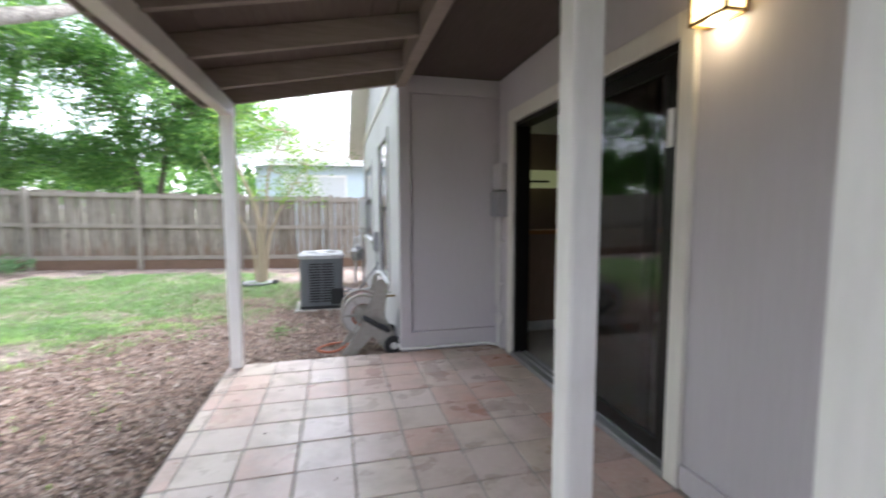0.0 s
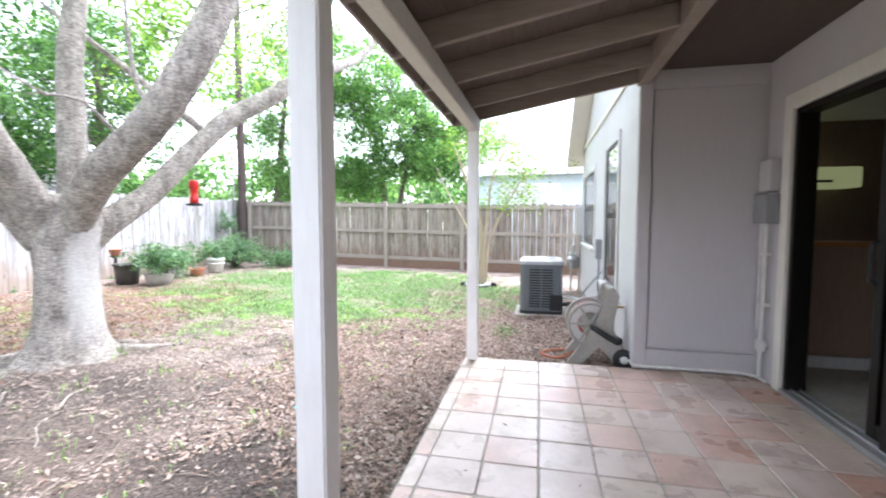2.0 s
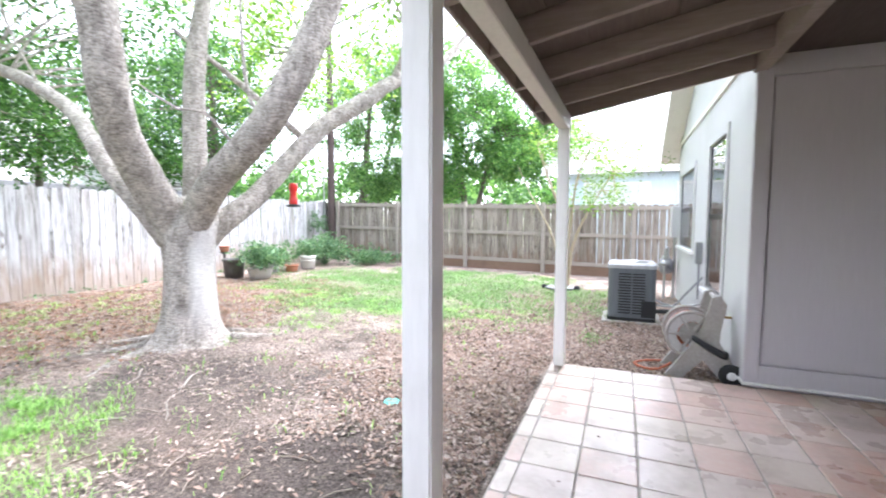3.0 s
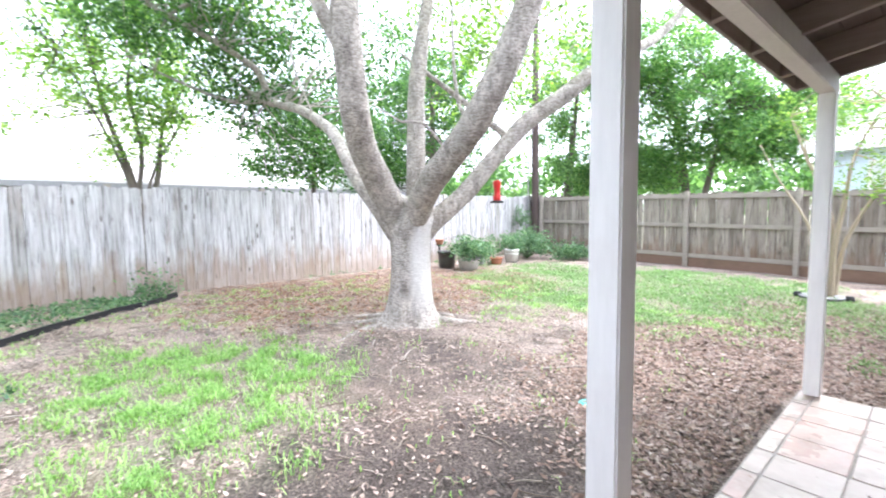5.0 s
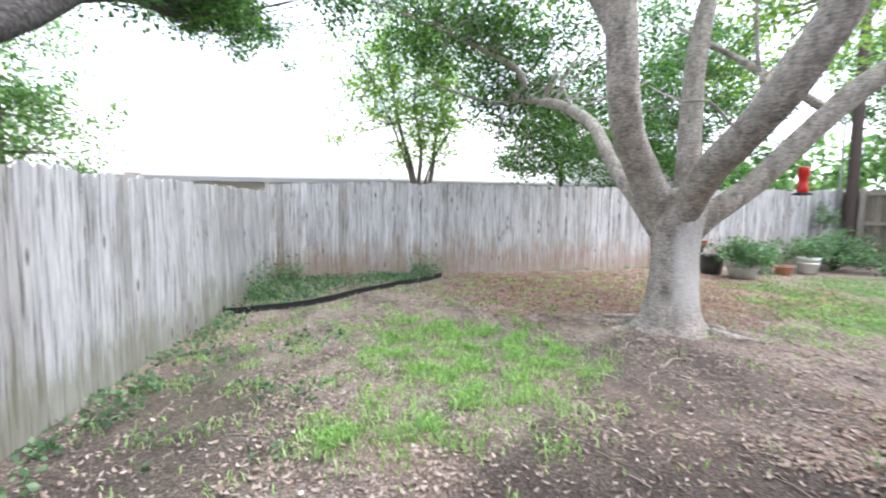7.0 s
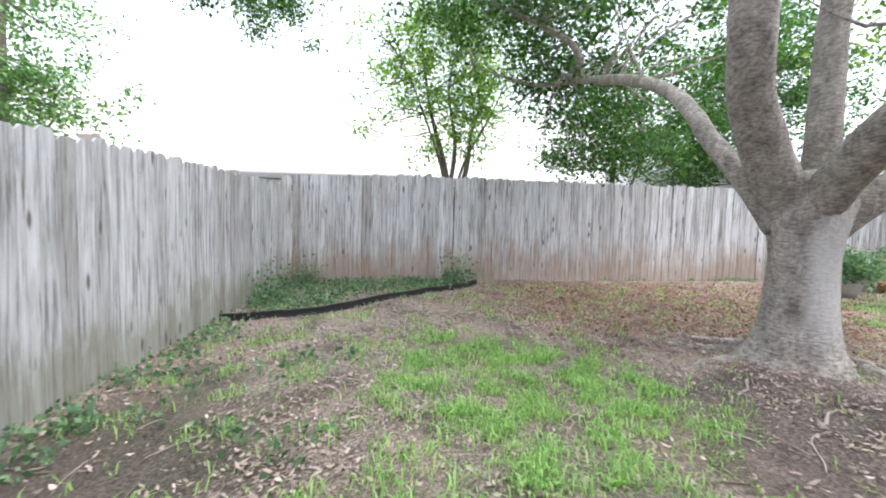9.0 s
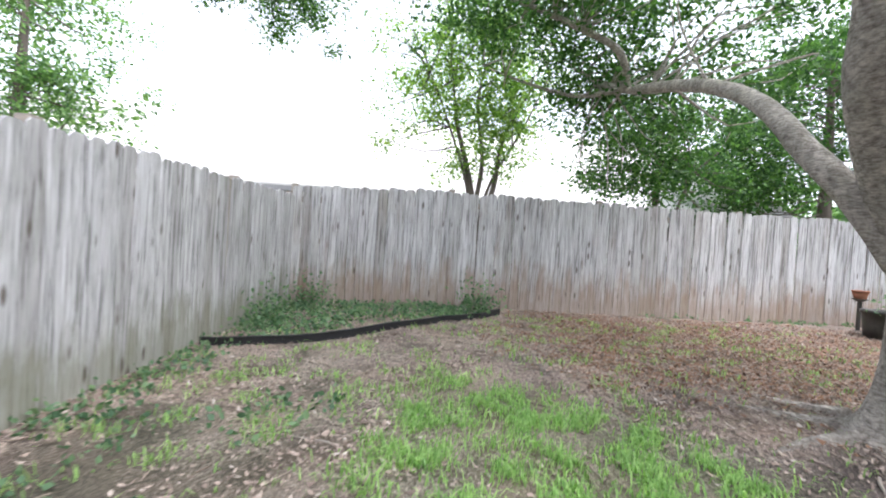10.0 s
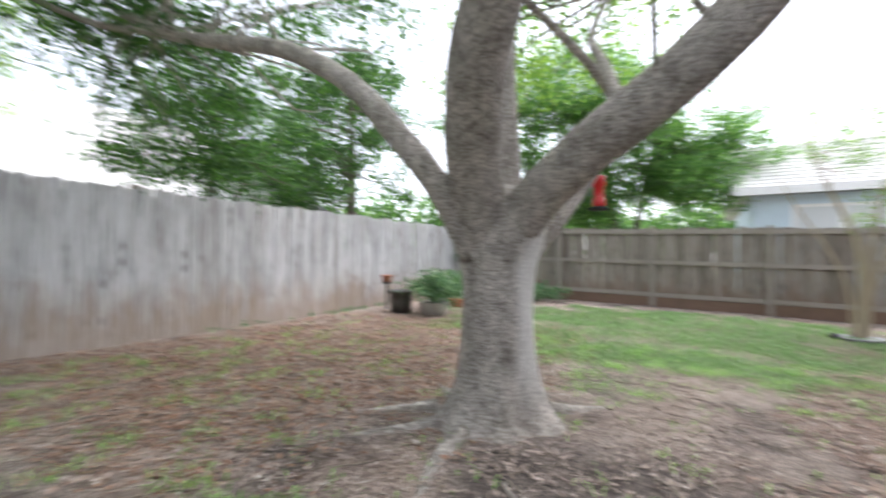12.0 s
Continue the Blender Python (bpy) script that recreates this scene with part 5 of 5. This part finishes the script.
pot("plant_pot", "large black plastic plant pot by the fence", -8.0, 7.15, 0.22, 0.42, M_POTDARK, 0.82)
pot("plant_pot", "round pale stone planter full of foliage", -7.35, 7.25, 0.27, 0.24, M_CONC, 0.7, False)
pot("plant_pot", "grey plastic plant pot by the fence", -7.75, 8.0, 0.16, 0.32, M_GREYBOX, 0.8)
pot("plant_pot", "small terracotta pot on the ground", -7.55, 8.42, 0.16, 0.18, M_TERRA, 0.75)
pt = pot("plant_pot", "small terracotta pot on a stake by the fence", -8.5, 7.35, 0.11, 0.13, M_TERRA, 0.7)
pt.location.z = 0.56
part("stand", turn_profile([(0.14, -0.56), (0.03, -0.5), (0.03, -0.05), (0.12, 0.0)], 14), M_POTDARK, pt, "dark pot stand")
bucket = thing("bucket", "white plastic bucket with a wire handle", "bucket", "potted plants", at=(-7.62, 9.1, g(-7.62, 9.1)))
part("body", turn_profile([(0.155, 0.03), (0.185, 0.30), (0.197, 0.30), (0.197, 0.35), (0.18, 0.35), (0.175, 0.3)], 24), M_WHITE, bucket, "", True)
part("band", turn_profile([(0.19, 0.22), (0.193, 0.235), (0.186, 0.25)], 24), M_WHITE, bucket, "", True)
part("foot", turn_profile([(0.15, 0.0), (0.158, 0.03)], 20), M_BLACK, bucket)
part("handle", tube([(0.19 * math.cos(a), 0.19 * math.sin(a), 0.29 - 0.12 * math.sin(a)) for a in np.linspace(0, math.pi, 12)], 0.004, 6), M_STEEL, bucket)
pot_plant("potted_plant", "bushy green plant spilling from a stone planter", -7.35, 7.25, 0.22, 0.5, 0.42, 70, 0.075, 31)
pot_plant("potted_plant", "leafy green plant in a grey pot", -7.75, 8.0, 0.32, 0.3, 0.34, 22, 0.07, 32)
pot_plant("potted_plant", "leafy green plant behind a small terracotta pot", -7.9, 8.5, 0.1, 0.32, 0.5, 24, 0.07, 33)
pot_plant("potted_plant", "green plant growing from a white bucket", -7.62, 9.1, 0.35, 0.42, 0.3, 28, 0.07, 34)
pot_plant("garden_shrub", "dense dark-green shrub in the fence corner", -7.9, 10.1, 0.05, 0.85, 0.65, 110, 0.08, 35)
pot_plant("garden_shrub", "low dark-green shrub along the back fence", -6.8, 10.8, 0.05, 0.85, 0.3, 75, 0.08, 36)
pot_plant("climbing_vine", "green vine climbing the fence corner", -8.75, 10.9, 0.9, 0.25, 0.55, 18, 0.07, 37)

# red feeder hanging from the low limb
feeder = thing("bird_feeder", "red plastic bird feeder hanging on a thin wire", "bird feeder", at=(-3.97, 4.46, 1.44))
part("tube", turn_profile([(0.046, 0.03), (0.05, 0.05), (0.05, 0.09), (0.04, 0.11), (0.04, 0.19), (0.05, 0.2), (0.05, 0.27), (0.044, 0.285), (0.015, 0.292)], 18), M_RED, feeder, "", True)
part("tray", turn_profile([(0.03, 0.0), (0.085, 0.005), (0.088, 0.018), (0.05, 0.032)], 20), M_BLACK, feeder, "dark tray", True)
part("wire", tube([(0, 0, 0.28), (0.02, 0.0, 0.5), (0.12, 0.06, 0.72)], 0.003, 5), M_STEEL, feeder)

# small things in the yard
lid = thing("teal_lid", "small teal plastic lid lying on the mulch", "lid", at=(-1.76, 2.94, g(-1.76, 2.94)))
part("disc", turn_profile([(0.05, 0.0), (0.062, 0.004), (0.062, 0.012), (0.05, 0.018)], 18), M_TEAL, lid, "", True)
dish = thing("garden_dish", "shallow pale dish under the young tree", "dish", at=(-1.35, 9.0, g(-1.35, 9.0)))
part("ring", turn_profile([(0.22, 0.0), (0.27, 0.02), (0.29, 0.045), (0.26, 0.045), (0.2, 0.02)], 26), M_GREYBOX, dish, "", True)
for sx in (-0.3, 0.32):
    part("foot", turn_profile([(0.05, -0.02), (0.06, 0.04), (0.04, 0.08)], 10, None, (sx, 0, 0)), M_BLACK, dish)


def edging(points):
    e = thing("garden_edging", "black plastic edging strip round the planted corner", "garden edging")
    bm = bmesh.new()
    pts = []
    for i in range(len(points) - 1):
        for j in range(6):
            t = j / 6
            pts.append(Vector(points[i]).lerp(Vector(points[i + 1]), t))
    pts.append(Vector(points[-1]))
    rows_ = []
    for i, p in enumerate(pts):
        d = (pts[min(i + 1, len(pts) - 1)] - pts[max(i - 1, 0)]).normalized()
        nv = Vector((-d.y, d.x))
        z = g(p.x, p.y)
        lean = 0.012 * noise.noise(Vector((p.x * 2, p.y * 2, 0)))
        top = 0.085 + 0.012 * noise.noise(Vector((p.x * 1.5, p.y * 1.5, 3)))
        prof = [(-0.006, -0.05), (-0.006, top - 0.02), (-0.014, top - 0.012), (-0.012, top), (0.012, top), (0.014, top - 0.012), (0.006, top - 0.02), (0.006, -0.05)]
        rows_.append([bm.verts.new((p.x + nv.x * (o + lean), p.y + nv.y * (o + lean), z + h)) for o, h in prof])
    for a, b in zip(rows_, rows_[1:]):
        for k in range(7):
            bm.faces.new((a[k], b[k], b[k + 1], a[k + 1]))
    bm.faces.new(rows_[0])
    bm.faces.new(rows_[-1][::-1])
    part("strip", bm, M_BLACK, e)


edging([(-6.2, -1.68), (-6.2, -1.3), (-6.3, -0.85), (-6.55, -0.35), (-6.9, 0.08), (-7.4, 0.65), (-7.85, 1.2), (-8.3, 1.55)])


# ---- plants and litter on the ground ----
def ground_leaves(name, label, centres, spread, each, size, mat, seed, lift=0.05, kind="stuff"):
    rr = np.random.default_rng(seed)
    pts = []
    for cx, cy in centres:
        k = int(each * rr.uniform(0.5, 1.5))
        q = rr.normal(size=(k, 2)) * spread + (cx, cy)
        pts += [(x, y, g(x, y) + abs(rr.normal()) * lift + 0.01) for x, y in q]
    ob = tagged(new(name), label, "plants", "", "stuff")
    leaf_mesh("leaves", np.array(pts), size, mat, ob, rr, -0.5, 0.7)
    return ob


rr = np.random.default_rng(40)
bed = [(x, y) for x, y in zip(rr.uniform(-8.65, -6.25, 420), rr.uniform(-1.6, 1.3, 420)) if y < -1.68 + (-x - 6.2) * 1.75 - 0.12 or (x < -6.35 and y < -0.95)]
ground_leaves("ivy_bed", "low green ivy covering the planted corner", bed, 0.07, 11, 0.055, M_IVY, 41, 0.035)
along = [(x, -1.85 + (-3 - x) * 0.072 + rr.uniform(0.02, 0.5) ** 1.5) for x in rr.uniform(-6.3, -2.0, 75)] + [(rr.uniform(-4.8, -2.6), rr.uniform(-1.7, -0.2)) for _ in range(26)]
along += [(-8.68 - (y + 1.62) * 0.022 + rr.uniform(0, 0.15), y) for y in rr.uniform(3.5, 11, 30)]
ground_leaves("weeds", "low green weeds scattered along the fence foot", along, 0.065, 13, 0.047, M_IVY, 42, 0.028)
tall = [(-8.45 + rr.normal() * 0.1, -1.2 + rr.normal() * 0.14) for _ in range(16)] + [(-8.4 + rr.normal() * 0.07, 1.3 + rr.normal() * 0.14) for _ in range(20)] + [(-7.3 + rr.normal() * 0.3, -1.45 + rr.normal() * 0.06) for _ in range(14)]
ground_leaves("tall_weeds", "taller leafy weeds against the fence", tall, 0.08, 24, 0.055, M_IVY, 43, 0.19)


def blades(name, label, n, x0, x1, y0, y1, weight, length, mat, seed, width=0.006):
    rr = np.random.default_rng(seed)
    P = []
    while len(P) < n:
        x, y = rr.uniform(x0, x1), rr.uniform(y0, y1)
        if rr.uniform() < weight(x, y):
            P.append((x, y, g(x, y) - 0.005))
    p = np.array(P)
    k = len(p)
    a = rr.uniform(0, 2 * math.pi, k)
    d = np.stack([np.cos(a), np.sin(a), np.zeros(k)], 1)
    s = np.stack([-np.sin(a), np.cos(a), np.zeros(k)], 1)
    ln = length * rr.uniform(0.45, 1.4, (k, 1))
    bend = rr.uniform(0.3, 1.3, (k, 1))
    w = width * rr.uniform(0.6, 1.3, (k, 1))
    up = np.array([0, 0, 1.0])
    v = np.empty((k, 5, 3))
    v[:, 0], v[:, 1] = p - s * w, p + s * w
    mid = p + d * ln * bend * 0.3 + up * ln * 0.6
    v[:, 2], v[:, 3] = mid - s * w * 0.8, mid + s * w * 0.8
    v[:, 4] = p + d * ln * bend + up * ln * (1 - 0.45 * bend)
    f = np.arange(k * 5).reshape(k, 5)
    tri = np.concatenate([f[:, [0, 1, 3]], f[:, [0, 3, 2]], f[:, [2, 3, 4]]])
    me = bpy.data.meshes.new(name)
    me.vertices.add(k * 5)
    me.vertices.foreach_set("co", v.ravel())
    me.loops.add(len(tri) * 3)
    me.loops.foreach_set("vertex_index", tri.ravel())
    me.polygons.add(len(tri))
    me.polygons.foreach_set("loop_start", np.arange(len(tri)) * 3)
    me.update(calc_edges=True)
    me.materials.append(mat)
    return tagged(new(name, me), label, "grass", "", "stuff")


def tuft(x, y, scale=2.3):
    return max(0.0, min(1.0, 0.5 + 1.6 * noise.noise(Vector((x * scale, y * scale, 11)))))


blades("lawn_grass", "short bright green lawn grass", 34000, -8.2, -0.3, 4.6, 11.2, lambda x, y: blob(x, y, -3.6, 7.8, 3.4, 2.7, 0.3) * (0.15 + 0.85 * tuft(x, y, 1.4)), 0.055, M_LAWN, 51, 0.006)
blades("grass_patch", "longer tufts of bright green grass", 7500, -6.0, -2.2, -1.2, 2.6, lambda x, y: max(blob(x, y, -4.0, 1.0, 1.25, 1.0, 0.6), blob(x, y, -2.75, 0.1, 0.4, 0.45, 0.6)) ** 1.5 * (0.05 + 0.95 * tuft(x, y, 4.5) ** 3), 0.07, M_GRASS, 52, 0.0044)
blades("grass_wisps", "thin scattered grass wisps", 11500, -8.3, -1.2, -1.7, 6.5, lambda x, y: (0.05 + 0.6 * turf(x, y)) * tuft(x, y, 3.5) ** 3, 0.065, M_GRASS, 53, 0.004)


def litter(name, label, n, weight, size, seed, mat, x0=-8.5, x1=0.6, y0=-1.8, y1=9.5):
    rr = np.random.default_rng(seed)
    P = []
    while len(P) < n:
        x, y = rr.uniform(x0, x1), rr.uniform(y0, y1)
        if x > -0.86 and y < 4.24:
            continue
        if rr.uniform() < weight(x, y):
            P.append((x, y, g(x, y) + 0.004 + abs(rr.normal()) * 0.008))
    ob = tagged(new(name), label, "leaves", "", "stuff")
    c = np.array(P)
    k = len(c)
    a = rr.uniform(0, 2 * math.pi, k)
    tilt = rr.normal(size=(k, 2)) * 0.3
    d = np.stack([np.cos(a), np.sin(a), tilt[:, 0]], 1)
    s = np.stack([-np.sin(a), np.cos(a), tilt[:, 1]], 1)
    ln = size * rr.uniform(0.5, 1.4, (k, 1))
    wd = ln * rr.uniform(0.25, 0.6, (k, 1))
    curl = ln * rr.uniform(-0.1, 0.25, (k, 1)) * np.array([0, 0, 1.0])
    v = np.stack([c - d * ln / 2 + curl, c + s * wd / 2, c + d * ln / 2 + curl, c - s * wd / 2], 1)
    f = np.arange(k * 4).reshape(k, 4)
    tri = np.concatenate([f[:, [0, 1, 2]], f[:, [0, 2, 3]]])
    me = bpy.data.meshes.new(name)
    me.vertices.add(k * 4)
    me.vertices.foreach_set("co", v.ravel())
    me.loops.add(len(tri) * 3)
    me.loops.foreach_set("vertex_index", tri.ravel())
    me.polygons.add(len(tri))
    me.polygons.foreach_set("loop_start", np.arange(len(tri)) * 3)
    me.update(calc_edges=True)
    me.materials.append(mat)
    lf = new("leaves", me)
    lf.parent = ob
    lf["kind"] = "stuff"


def mulch(x, y):
    near = blob(x, y, -0.8, 4.3, 1.75, 3.8, 0.5)
    return near * (1 - 0.93 * bare(x, y))


litter("leaf_mulch", "thick brown mulch of fallen leaves beside the patio", 36000, mulch, 0.04, 61, M_LITTER, -4.2, 0.68, 0.2, 8.4)
litter("fallen_leaves", "brown and tan fallen leaves scattered over the yard", 80000, lambda x, y: (0.12 + 0.88 * tuft(x, y, 1.3) * (0.35 + 0.65 * tuft(x, y, 5.0))) * (1 - 0.7 * turf(x, y)) * (1 - 0.68 * bare(x, y)), 0.034, 62, M_LITTER2)

litter("rusty_leaves", "rust-brown fallen leaves along the fence and tree", 30000, lambda x, y: blob(x, y, -6.7, 4.3, 2.0, 2.9, 0.7), 0.04, 63, M_RUST, -8.7, -4.2, 1.0, 8.0)

sticks = tagged(new("dry_twigs"), "thin dry twigs strewn over the yard", "twigs", "", "stuff")
rr = np.random.default_rng(70)
bm = bmesh.new()
for _ in range(520):
    x, y, a, ln = rr.uniform(-8, -1.0), rr.uniform(-1.6, 6), rr.uniform(0, 6.28), rr.uniform(0.06, 0.3)
    pts = [(x + math.cos(a + 0.3 * t) * ln * t, y + math.sin(a + 0.3 * t) * ln * t) for t in (0, 0.5, 1)]
    tube([(px, py, g(px, py) + 0.01) for px, py in pts], [0.004, 0.0035, 0.002], 4, bm)
part("twigs", bm, M_TWIG, sticks)["kind"] = "stuff"


def branch_on_ground(x, y, a, ln, r):
    t = thing("fallen_branch", "pale dry fallen branch lying on the soil", "branch", "fallen branches")
    pts = []
    for k in range(6):
        u = k / 5
        px, py = x + math.cos(a + 0.3 * math.sin(3 * u)) * ln * u, y + math.sin(a + 0.3 * math.sin(3 * u)) * ln * u
        pts.append((px, py, g(px, py) + r * 0.8))
    part("stick", tube(pts, [r, r, r * 0.9, r * 0.8, r * 0.6, r * 0.3], 8, None, 0.1, 0.05), M_RAIL, t, "", True)


for x, y, a, ln, r in ((-3.34, 2.45, 1.9, 0.45, 0.014), (-3.0, 2.1, 2.2, 0.5, 0.008), (-2.4, 3.3, 0.6, 0.5, 0.018), (-5.8, 2.0, 1.8, 0.8, 0.01), (-6.6, 1.7, 1.2, 0.6, 0.01),
                        (-2.9, 6.0, 0.2, 0.45, 0.014), (-4.3, -0.3, 0.9, 0.35, 0.009), (-3.4, 1.9, 0.4, 0.22, 0.012), (-4.0, 2.6, -1.0, 0.3, 0.012)):
    branch_on_ground(x, y, a, ln, r * 0.7)

# ---- patio ----
patio = tagged(new("patio_floor"), "worn pink and tan clay tile patio", "patio", "", "structure")
J, ROW0, PITCH = -0.705, 4.18, 0.29
bm = box(-0.80, WX, -2.2, 4.185, -0.14, -0.0055)
part("slab", bm, M_GROUT, patio, "cement bed with grey grout joints")


def tile_mesh(w, d, seed):
    rg = random.Random(seed)
    bm = bmesh.new()
    c = 0.016
    out = []
    for qx, qy, a0 in ((1, 1, 0), (-1, 1, 90), (-1, -1, 180), (1, -1, 270)):
        for k in range(3):
            a = radians(a0 + 45 * k)
            out.append((qx * (w / 2 - c) + c * math.cos(a) + rg.uniform(-0.0015, 0.0015), qy * (d / 2 - c) + c * math.sin(a) + rg.uniform(-0.0015, 0.0015)))
    rings = [[bm.verts.new((x * s, y * s, z)) for x, y in out] for s, z in ((1.0, -0.02), (1.0, -0.004), (0.975, 0.0))]
    for a, b in zip(rings, rings[1:]):
        for k in range(len(out)):
            j = (k + 1) % len(out)
            bm.faces.new((a[k], a[j], b[j], b[k]))
    bm.faces.new(rings[-1])
    me = bpy.data.meshes.new("tile")
    bm.to_mesh(me)
    bm.free()
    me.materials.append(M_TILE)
    return me


shapes = [tile_mesh(PITCH - 0.0085, PITCH - 0.0085, k) for k in range(6)]
edge_shapes = [tile_mesh(0.082, PITCH - 0.011, 20 + k) for k in range(3)]
rg = random.Random(9)
for row in range(22):
    y = ROW0 - PITCH * (row + 0.5)
    for col in range(8):
        ob = new("tile", rg.choice(shapes))
        ob.parent = patio
        ob.location = (J + PITCH * (col + 0.5) + rg.uniform(-0.0015, 0.0015), y + rg.uniform(-0.0015, 0.0015), rg.uniform(-0.0015, 0.0015))
        ob.rotation_euler = (rg.uniform(-0.004, 0.004), rg.uniform(-0.004, 0.004), rg.uniform(-0.006, 0.006) + rg.choice((0, math.pi / 2, math.pi)))
    ob = new("edge_tile", rg.choice(edge_shapes))
    ob.parent = patio
    ob.location = (J - 0.0465, y, rg.uniform(-0.003, 0.0))
dead = tagged(new("patio_leaves"), "a few dry leaves lying on the tiles", "leaves", "", "stuff")
rr = np.random.default_rng(77)
pts = np.array([(x, y, 0.006) for x, y in zip(rr.uniform(-0.7, 1.5, 22), rr.uniform(0.8, 4.1, 22))])
leaf_mesh("leaves", pts, 0.03, M_LITTER, dead, rr, 0.0, 0.5)
